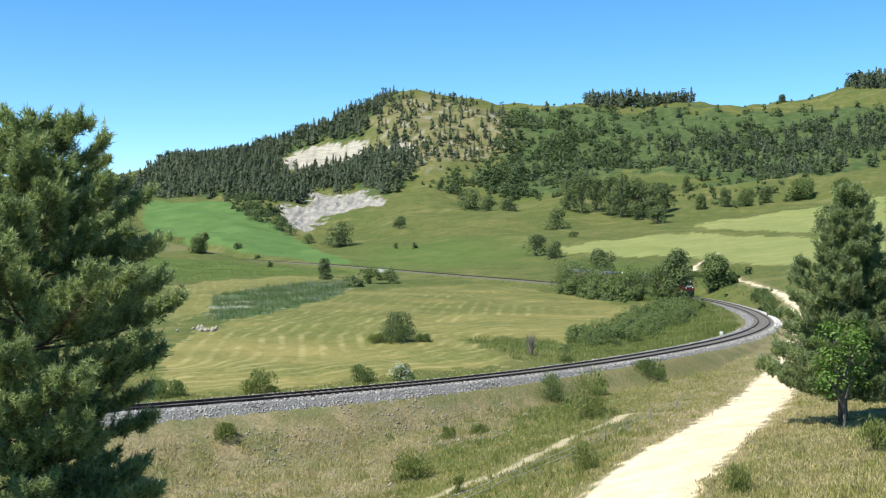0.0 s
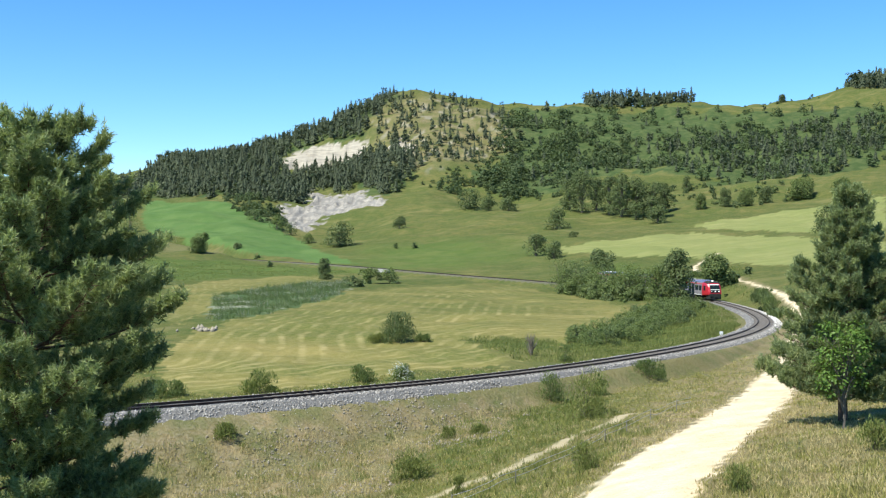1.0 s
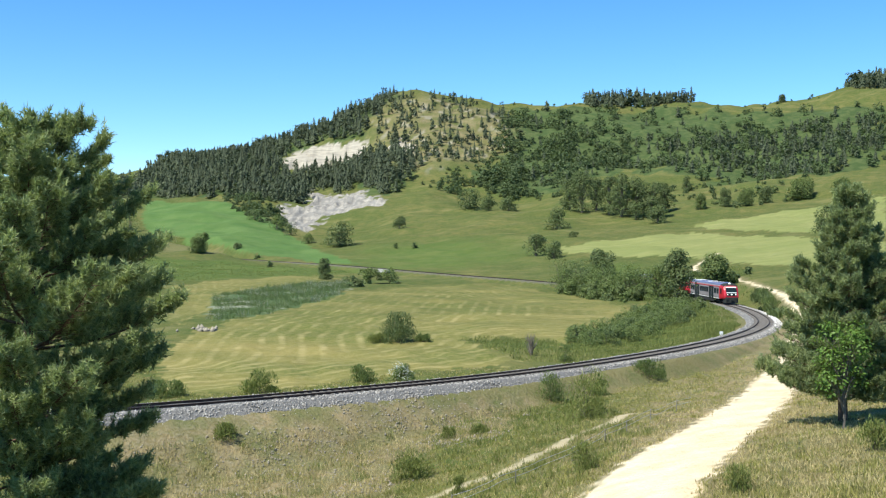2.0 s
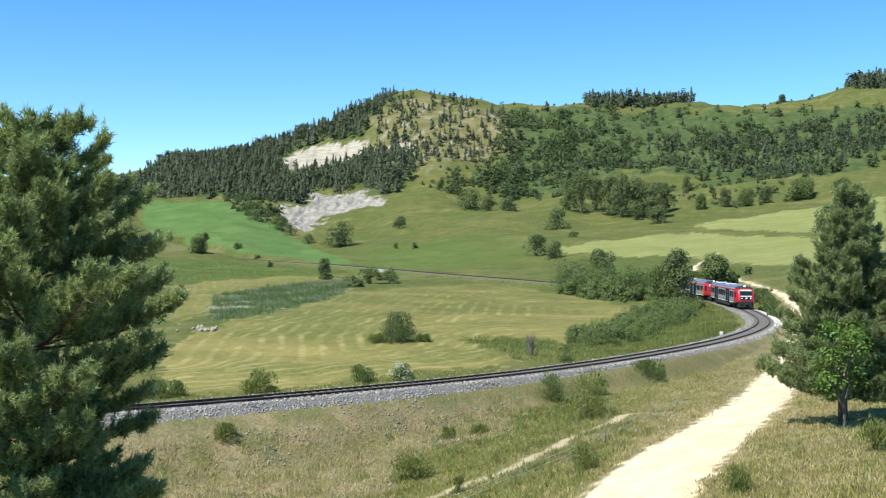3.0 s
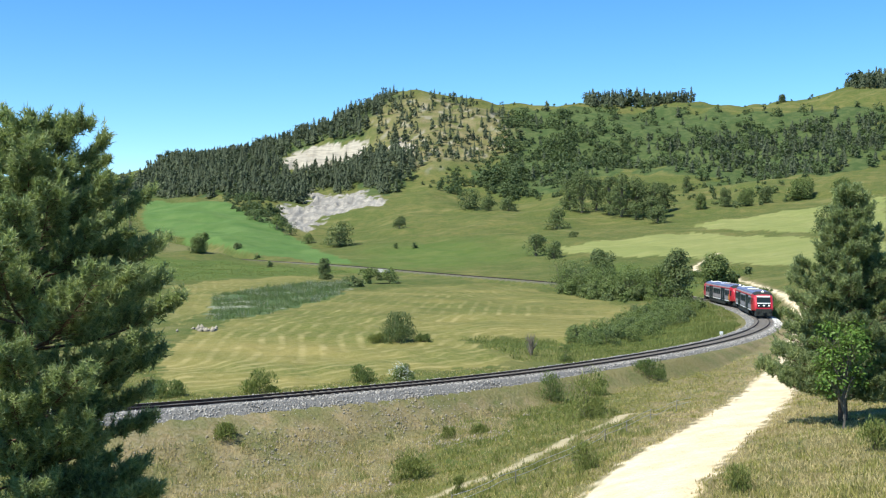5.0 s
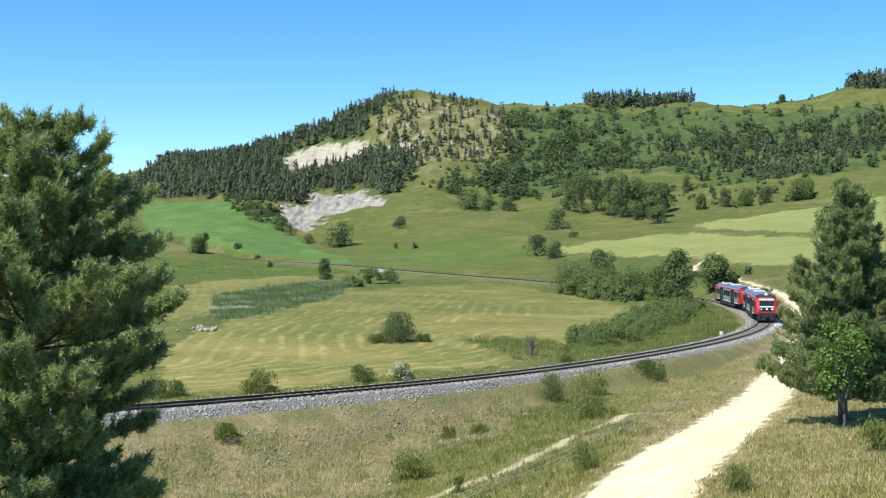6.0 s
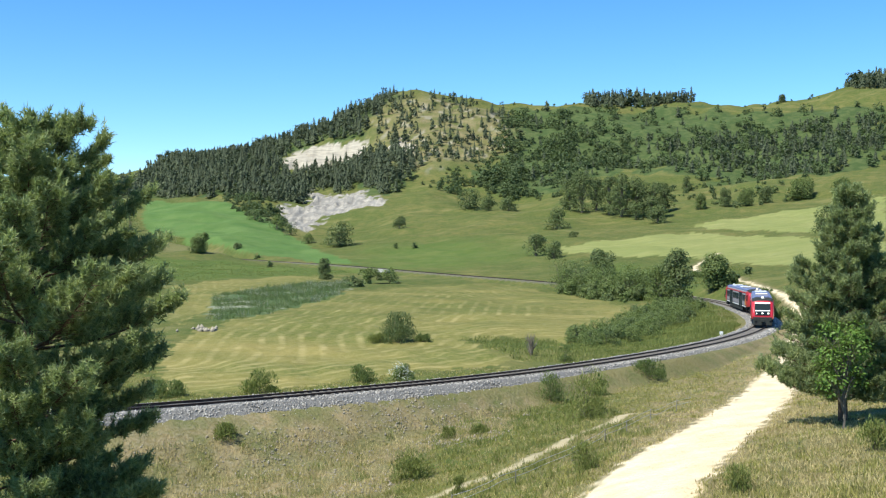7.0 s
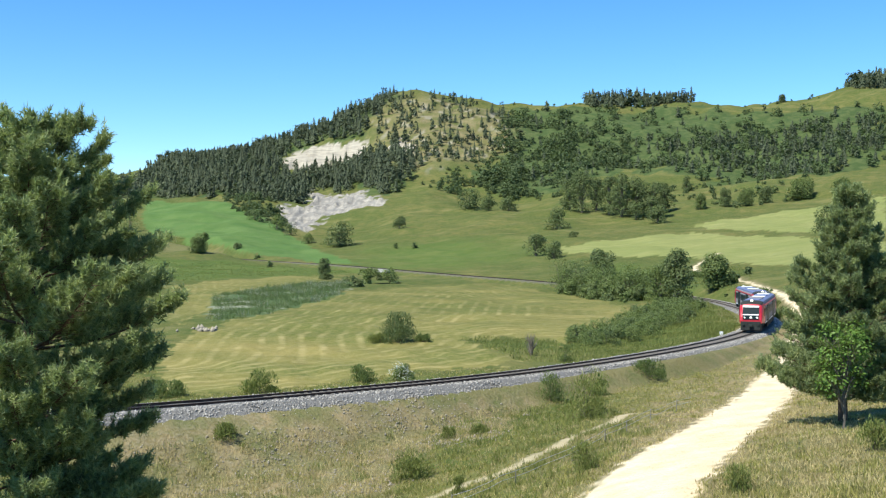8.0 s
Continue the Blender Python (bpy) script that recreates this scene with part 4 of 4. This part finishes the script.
def far_woods():
    rng = np.random.default_rng(9)
    clear = lambda x, y: bare(x, y) < .5
    pieces = []
    x, y = (np.concatenate(v) for v in zip(scatter(rng, FIRS, 5.6, clear), scatter(rng, LOWFIRS, 6.5, clear)))
    z = ground(x, y)
    for a, b, c in zip(x, y, z):
        h = rng.uniform(7.5, 15.5)
        if rng.uniform() < .5:
            pieces.append(far_fir(rng, a, b, c - .4, h * rng.uniform(.45, .75), h))
        else:
            pieces.append(far_pine(rng, a, b, c - .4, h * rng.uniform(.45, .7), h * .9))
    V, F = many(pieces)
    tagged(soup("conifer_forest", V, F, FARNEEDLES), "dense dark conifer forest on the hillside", "forest", kind="stuff")
    # scattered conifers on the dry summit and on the wooded slope
    pieces = []
    for poly, gap, keep in ((DRYHILL, 8.5, .75), (MIXED, 15, .5), (CLIFFC, 9, .8), (DARKBELT, 7.4, .8), (RIDGE, 5.2, 1), (EASTRIDGE, 6, 1)):
        x, y = scatter(rng, poly, gap)
        m = (rng.uniform(size=x.shape) < keep) & ((poly is not MIXED) | (y < 1030) | (rng.uniform(size=x.shape) < .35)) & ((wave(x, y, 60, 31) > (-.2 if poly is DARKBELT else -.35)) | (keep == 1))
        x, y = x[m], y[m]
        for a, b, c in zip(x, y, ground(x, y)):
            h = rng.uniform(6, 14) if keep < 1 else rng.uniform(11, 17) * (1 + .35 * float(wave(np.array(a), np.array(b), 45, 37)))
            pieces.append((far_fir if rng.uniform() < .55 else far_pine)(rng, a, b, c - .4, h * rng.uniform(.42, .65), h))
    V, F = many(pieces)
    tagged(soup("scattered_conifers", V, F, FARNEEDLES), "scattered dark conifers on the grassy slopes", "trees", kind="stuff")
    pieces = []
    for poly, gap, big in ((MIXED, 8.0, 1), (MIDWOOD, 7.5, 1.25), (EDGEWOOD, 5, .6), (SHRUBS, 6, .8), (FIRS, 20, .8), (DRYHILL, 13, .5), (SLOPE, 11, .55), (CREST, 11, .5), (MOOR, 7, .22)):
        x, y = scatter(rng, poly, gap, clear)
        m = wave(x, y, 75, 33) + .3 * rng.normal(size=x.shape) > (-.1 if big == 1 else -.6 if big in (1.25, .6) else -.1)
        m &= (y < 1040) | (rng.uniform(size=x.shape) < .4) | (poly is CREST)
        x, y = x[m], y[m]
        for a, b, c in zip(x, y, ground(x, y)):
            h = rng.uniform(2.2, 5.0 + 7 * float(smooth(-.4, .8, wave(np.array(a), np.array(b), 75, 33)))) * big
            v, f = crown(rng, h * rng.uniform(1.0, 1.7), h, 140, .28 + .07 * h, 10, .02)
            pieces.append((v + np.array([a, b, c - .3]), f))
    V, F = many(pieces)
    tagged(soup("hillside_scrub", V, F, FARLEAVES), "green broadleaf scrub over the hillside", "scrub", kind="stuff")


def hedge_rows():
    """Bushes along the inner side of the curve that hide the line behind, and the dark thicket on the bank."""
    rng = np.random.default_rng(12)
    i = 0
    for s in np.arange(199, 250, 2.6):
        for off, top in ((6.0, 1.0), (8.5, .85), (11.5, .6), (15, .4)):
            p, w = on_track(s + rng.uniform(-1.3, 1.3))
            q = p + np.array([-w[1], w[0], 0]) * (off + rng.uniform(-1.5, 1.5))
            tall = float(np.interp(s, [198, 204, 210, 222, 232, 240, 250, 262], [1.8, 4.8, 6.9, 7.4, 6.8, 7.2, 7.4, 5.6]))
            if s > 236 and off > 9:
                continue
            h = tall * top * rng.uniform(.75, 1.15)
            if abs(q[0] - .1555 * q[1]) < 1.3:
                # a lower gap in the hedge
                h = min(h, 5.2)
            broad_tree("hedge_bush", q[0], q[1], h * rng.uniform(.9, 1.4), h, 100 + i, "dense green hedge bush beside the railway", "bush",
                       (LEAVES, LEAVES, DARKLEAVES)[i % 3], 1200, .165, .0, 16, False, "lineside hedge")
            i += 1
    broad_tree("hedge_tree", 40.6, 211, 6.0, 7.6, 98, "broadleaf tree standing in the lineside hedge", "tree", LEAVES, 6000, .15, .0, 34)
    broad_tree("hedge_tree", 43.0, 219, 5.5, 7.0, 99, "broadleaf tree standing in the lineside hedge", "tree", DARKLEAVES, 6000, .15, .0, 34)
    for y in np.arange(166, 300, 2.4):
        if 206 < y < 232 or 172 < y < 179:
            continue
        x = float(np.interp(y, ROAD_LINE[:, 1], ROAD_LINE[:, 0])) - rng.uniform(2.2, 3.6)
        h = rng.uniform(1.0, 1.9)
        broad_tree("verge_bush", x, y, h * 2.0, h, 400 + i, "low green bush on the verge of the dirt road", "bush", (LEAVES, DARKLEAVES)[i % 2], 420, .16, .0, 9, False, "roadside bushes", True)
        i += 1
    x, y = scatter(rng, THICKET, 2.3)
    for a, b in zip(x, y):
        h = rng.uniform(1.4, 2.3)
        broad_tree("thicket_bush", a, b, h * 2.2, h, 300 + i, "low dark green thicket bush on the bank", "bush", (LEAVES, LEAVES, DARKLEAVES)[i % 3], 1100, .09, .0, 14, False, "dark thicket")
        i += 1


def standing_things():
    for i, (x, y, w, h) in enumerate(BUSHES):
        broad_tree("bush", x, y, w, h, 20 + i, "rounded dark green bush in the meadow", "bush", DARKLEAVES, 2200 if y > 200 else 5200,
                   .085 * w ** .6 if y > 200 else .10, .03 if y > 200 else .0, 22, False, tall=y < 200)
    for i, (x, y, w, h) in enumerate(SCRUB):
        broad_tree("bush", x, y, w, h, 220 + i, "low green bush at the field edge", "bush", LEAVES if i % 2 else DARKLEAVES, 1300, .05 * w ** .6 + .08, .0, 14, False)
    for i, (x, y, w, h) in enumerate(SHRUB):
        broad_tree("shrub", x, y, w, h, 50 + i, "wild green shrub in rough grass", "shrub", WEEDM if y < 80 or i % 3 == 0 else LEAVES, int(800 + 500 * w), .035 + .012 * w, .0, 30, False, tall=True)
    for i, (x, y, w, h) in enumerate(TREES):
        broad_tree("broadleaf_tree", x, y, w, h, 80 + i, "full green broadleaf tree at the field edge", "tree", LEAVES if i % 2 else DARKLEAVES, 6500, .046 * w ** .8, .04, 40)
    for i, (x, y, w, h) in enumerate(GROVE):
        broad_tree("broadleaf_tree", x, y, w, h, 180 + i, "large full-crowned tree in a grove below the hill", "tree", DARKLEAVES, 6000, .40, .05, 30, True, "grove below the hill")
    for x, y, w, h in YOUNG:
        broad_tree("young_ash", 18.4, 51.9, w * .9, h + .2, 7, "young bright green broadleaf tree beside the pine", "tree", YOUNGLEAVES, 2100, .085, .36, 34)
    x, y = -3.6, 103.5
    shrub = broad_tree("elder_shrub", x, y, 3.2, 1.7, 8, "shrub with white blossom beside the railway", "shrub", LEAVES, 2600, .07, .0, 14, False)
    rng = np.random.default_rng(77)
    V, F = crown(rng, 3.3, 1.8, 420, .075, 14, .2)
    soup("blossom", V, F, BLOSSOM, shrub, "clusters of white blossom")
    # dead, leafless bush
    for x, y, w, h in DEAD:
        rng = np.random.default_rng(3)
        z = float(ground(np.array([x]), np.array([y]))[0])
        ob = base("dead_bush", x, y, z - .1, "leafless grey dead bush", "bush")
        paths, radii = [], []
        for k in range(60):
            a, t = rng.uniform(0, 6.28), np.linspace(0, 1, 6)[:, None]
            tip = np.array([np.cos(a) * w * .5 * rng.uniform(.1, 1), np.sin(a) * w * .5, h * rng.uniform(.4, 1)])
            paths.append(tip * t ** np.array([1.4, 1.4, .9]) + rng.normal(0, .05, (6, 3)))
            radii.append(np.linspace(.05, .012, 6))
        V, F = tubes(paths, radii, 4)
        soup("twigs", V, F, TWIGS, ob, "bare grey twigs")


far_woods()
hedge_rows()
standing_things()


def west_shape(h, a):
    """Reach in metres of the limbs of the western pine by height and side."""
    return float(np.interp(h, [0, .10, .16, .2, .26, .31, .36, .43, .5, .55, .6, .66, .72, .8, .88, .94, 1],
                           [3.3, 3.8, 4.4, 3.9, 2.8, 3.6, 4.4, 4.9, 5.2, 4.6, 4.2, 3.8, 3.1, 2.7, 2.1, 1.3, .5])) * (1 + .08 * np.sin(3 * a + 9 * h))


pine("pine", -12.2, 33, 13.15, 1.0, 41, "tall dark green pine with tiered, tufted branches", 26000, (.2, 0), west_shape, .04, .28, (.04, .056), .8)


def east_shape(h, a):
    """Reach in metres of the roadside pines by height and side."""
    return float(np.interp(h, [0, .1, .2, .35, .45, .56, .64, .75, .85, .93, 1], [2.0, 2.9, 3.7, 3.3, 2.9, 3.0, 1.8, 1.35, 1.1, .65, .15])) * (1 + .12 * np.sin(2 * a + 7 * h))


pine("pine", 19.6, 55.4, 11.3, 1.0, 43, "pine with low spreading limbs beside the dirt road", 10000, (.5, 0), east_shape, .14, .26, (.034, .05), .4)
pine("pine", 25.6, 68, 9.0, 1.15, 44, "dark pine behind the roadside pine", 4500, (0, 0), east_shape, .1, .24, (.03, .045), .3)
pine("pine", 33.0, 94, 7.6, 1.2, 45, "broad dark pine beside the dirt road", 4200, (-.4, 0), east_shape, .12, .24, (.03, .045), .3)


# ---- low growth and stones near the road ----
def stalks(name, rng, x, y, low, high, wide, material, label):
    """Clumps of six blades each at the given places."""
    o = np.stack([x, y, ground(x, y)], 1)
    k = len(o)
    h = rng.uniform(low, high, (k, 1, 1))
    d = unit(rng.normal(size=(k, 6, 3)) * np.array([.35, .35, .1]) + np.array([0, 0, 1]))
    r = o[:, None] + rng.normal(0, .22, (k, 6, 3)) * np.array([1, 1, .1]) - np.array([0, 0, .05])
    s = unit(np.cross(d, rng.normal(size=(k, 6, 3))))
    V = np.stack([r - s * wide, r + s * wide, r + d * h * rng.uniform(.6, 1.2, (k, 6, 1))], 2).reshape(-1, 3)
    tagged(soup(name, V, np.arange(len(V)).reshape(-1, 3), material), label, "grass", kind="stuff")


def near_growth():
    rng = np.random.default_rng(15)
    n = 75000
    y = 34 + 80 * rng.uniform(0, 1, n) ** 1.5
    x = y * rng.uniform(-.42, .42, n)
    td = np.abs(nearest(TRACK_LINE, x, y)[0])
    rd, rw = nearest(ROAD_LINE, x, y)
    fd = np.abs(nearest(FOOT_LINE, x, y)[0])
    m = (td > 4.6) & (np.abs(rd) > rw * .5 + .3 * rng.uniform(-.6, 2.5, n)) & (fd > .5) & (inside(HAY, x, y) < .5)
    x, y, rd, td = x[m], y[m], np.abs(rd[m]), td[m]
    z = ground(x, y)
    dry = np.clip(.38 + .5 * inside(DRYBANK, x, y, rough=1) + .35 * wave(x, y, 6, 25) + .3 * smooth(7, 2, rd) + .35 * smooth(6, 14, x) * smooth(75, 60, y), 0, 1)
    is_dry = rng.uniform(size=x.shape) < dry
    for name, pick, mat_, label in (("meadow_grass", ~is_dry, GRASS, "tufts of green meadow grass"), ("dry_grass", is_dry, STRAW, "tufts of straw-coloured dry grass")):
        o = np.stack([x, y, z], 1)[pick]
        k = len(o)
        h = rng.uniform(.12, .34, (k, 1, 1)) * (1 if name == "meadow_grass" else .8)
        d = unit(rng.normal(size=(k, 6, 3)) * np.array([.45, .45, .1]) + np.array([0, 0, 1]))
        r = o[:, None] + rng.normal(0, .1, (k, 6, 3)) * np.array([1, 1, .1]) - np.array([0, 0, .03])
        s = unit(np.cross(d, rng.normal(size=(k, 6, 3))))
        V = np.stack([r - s * .022, r + s * .022, r + d * h * rng.uniform(.6, 1.2, (k, 6, 1))], 2).reshape(-1, 3)
        tagged(soup(name, V, np.arange(len(V)).reshape(-1, 3), mat_), label, "grass", kind="stuff")
    rough_x, rough_y = [], []
    x, y = scatter(rng, REEDS, .8)
    m = wave(x, y, 14, 71) > -.5
    x, y = x[m], y[m]
    stalks("reeds", rng, x, y, .5, 1.3, .03, REEDM, "tall green reeds with pale plumes")
    m = (wave(x, y, 16, 72) > .55) & (rng.uniform(size=x.shape) < .5)
    stalks("reed_plumes", rng, x[m], y[m], 1.0, 1.6, .03, PLUME, "pale plumes standing over the reeds")
    for poly, gap in ((INNER, .5), (HEDGE, 1.0), (MOOR, 1.0), (UNCUT, .6), (ROUGH, 1.3)):
        x, y = scatter(rng, poly, gap)
        m = np.abs(nearest(TRACK_LINE, x, y)[0]) > 3.6
        m &= np.abs(nearest(ROAD_LINE, x, y)[0]) > 2.2
        rough_x.append(x[m])
        rough_y.append(y[m])
    stalks("rough_grass", rng, np.concatenate(rough_x), np.concatenate(rough_y), .2, .65, .035, WEEDM, "rough uncut grass and weeds beside the railway")
    sv, off = rng.uniform(12, 125, 5000), 3.4 + 4.0 * rng.uniform(0, 1, 5000) ** 1.5
    P, W = zip(*[on_track(v) for v in sv])
    P, W = np.array(P), np.array(W)
    q = P[:, :2] + np.stack([-W[:, 1], W[:, 0]], 1) * off[:, None]
    stalks("lineside_weeds", rng, q[:, 0], q[:, 1], .3, .75, .03, WEEDM, "tall green weeds along the railway")
    x, y = rng.uniform(-24, 12, 16000), rng.uniform(50, 88, 16000)
    m = (wave(x, y, 4.5, 43) + .5 * smooth(-4, 8, x) > .42) & (np.abs(nearest(TRACK_LINE, x, y)[0]) > 4.6)
    m &= (np.abs(nearest(ROAD_LINE, x, y)[0]) > 4.0) & (np.abs(nearest(FOOT_LINE, x, y)[0]) > .6) & (rng.uniform(size=x.shape) < .55)
    stalks("bank_weeds", rng, x[m], y[m], .2, .6, .022, WEEDM, "green weeds in patches on the dry bank")
    x, y = rng.uniform(-24, 6, 9000), rng.uniform(50, 84, 9000)
    m = (wave(x, y, 3.5, 44) > .1) & (np.abs(nearest(TRACK_LINE, x, y)[0]) > 4.6) & (np.abs(nearest(FOOT_LINE, x, y)[0]) > .8) & (inside(DRYBANK, x, y, rough=1.5) > .5)
    stalks("dead_stalks", rng, x[m], y[m], .25, .6, .016, STRAW, "bleached dead stalks standing on the dry bank")
    x, y = rng.uniform(-22, 8, 9000), rng.uniform(56, 84, 9000)
    m = (inside(DRYBANK, x, y, rough=1.5) > .5) & (wave(x, y, 5, 41) > .15) & (np.abs(nearest(TRACK_LINE, x, y)[0]) > 4.3)
    x, y = [x[m]], [y[m]]
    for a, b, r in SCREE:
        x.append(a + rng.normal(0, .5 * r, 150))
        y.append(b + rng.normal(0, .55 * r, 150))
    x, y = np.concatenate(x), np.concatenate(y)
    V, F = pebbles(rng, np.stack([x, y, ground(x, y) + .02], 1), .025 + .085 * rng.uniform(0, 1, len(x)) ** 2.5)
    tagged(soup("scattered_stones", V, F, STONE), "pale stones on the dry bank", "stones", kind="stuff")


near_growth()


def fence():
    f = base("wire_fence", 0, 0, 0, "low wire fence with thin weathered posts", "fence")
    pts = spline([(0.4, 53.1, 0), (2.2, 53.9, 0), (5.0, 57.2, 0), (7.5, 58.9, 0), (10.6, 65.3, 0), (13.8, 71.4, 0), (16.5, 75.3, 0)], 1.0)
    z = ground(pts[:, 0], pts[:, 1])
    for i in range(0, len(pts), 4):
        x, y, h = pts[i, 0], pts[i, 1], z[i]
        bm = bmesh.new()
        rod(bm, (x, y, h - .2), (x + .02, y, h + .75), .04, .03, 7)
        part("post", bm, WOODPOST, f, "thin weathered wooden post")
    for hh in (.4, .68):
        V, F = tubes([np.stack([pts[:, 0], pts[:, 1], z + hh], 1)], [np.full(len(pts), .012)], 4)
        soup("wire", V, F, WIRE, f, "galvanised fence wire")


fence()


def lineside():
    p, w = on_track(103)
    q = p + np.array([-w[1], w[0], 0]) * 3.3
    ob = base("marker_stone", q[0], q[1], q[2] - .9, "white-painted lineside marker stone", "marker")
    bm = bmesh.new()
    box(bm, -.2, .2, -.14, .14, 0, .75, .05)
    part("block", bm, WHITE, ob)
    p, w = on_track(368)
    q = p + np.array([-w[1], w[0], 0]) * 3.6
    ob = base("retaining_wall", q[0], q[1], q[2] - 2.2, "pale concrete retaining wall below the railway", "wall", "", math.degrees(math.atan2(w[1], w[0])))
    bm = bmesh.new()
    box(bm, -6, 6, -.3, .3, 0, 2.0, .05)
    box(bm, -6.1, 6.1, -.4, .4, 2.0, 2.25, .04)
    part("wall_body", bm, CONCRETE, ob)
    rng = np.random.default_rng(6)
    for i in range(16):
        x, y = -33.6 + rng.normal(0, 1.4), 158 + rng.normal(0, 1.2)
        z = float(ground(np.array([x]), np.array([y]))[0])
        V, F = pebbles(rng, np.array([[0, 0, .1]]), [rng.uniform(.25, .6)])
        ob = soup("field_stone", V, F, STONE)
        ob.matrix_basis = pose(x, y, z)
        tagged(ob, "grey field stone in a heap at the meadow edge", "stone", "stone heap")


lineside()


# ---- movement ----
def motions():
    run = spline([(0, 202.3), (.5, 193.9), (1, 186), (1.5, 178.6), (2.25, 167), (3, 155.4), (3.5, 148.4), (4, 142), (4.5, 136.2), (5.25, 128),
                  (6, 120.7), (6.5, 115.6), (7, 110.6), (7.5, 105.8), (8, 101.2)], .01)
    times_ = [i * .25 for i in range(33)]
    for car, behind in ((LEAD, 0), (REAR, 29.5)):
        rows = []
        for t in times_:
            nose = float(np.interp(t, run[:, 0], run[:, 1])) + behind
            front, back_ = on_track(nose + HALF - 9)[0], on_track(nose + HALF + 9)[0]
            mid, way = Vector((front + back_) / 2), Vector(back_ - front).normalized()
            side = way.cross(Vector((0, 0, 1))).normalized()
            m = Matrix((side, way, side.cross(way))).transposed().to_4x4()
            rows.append((t, Matrix.Translation(mid) @ m))
        walk(car, rows)


motions()
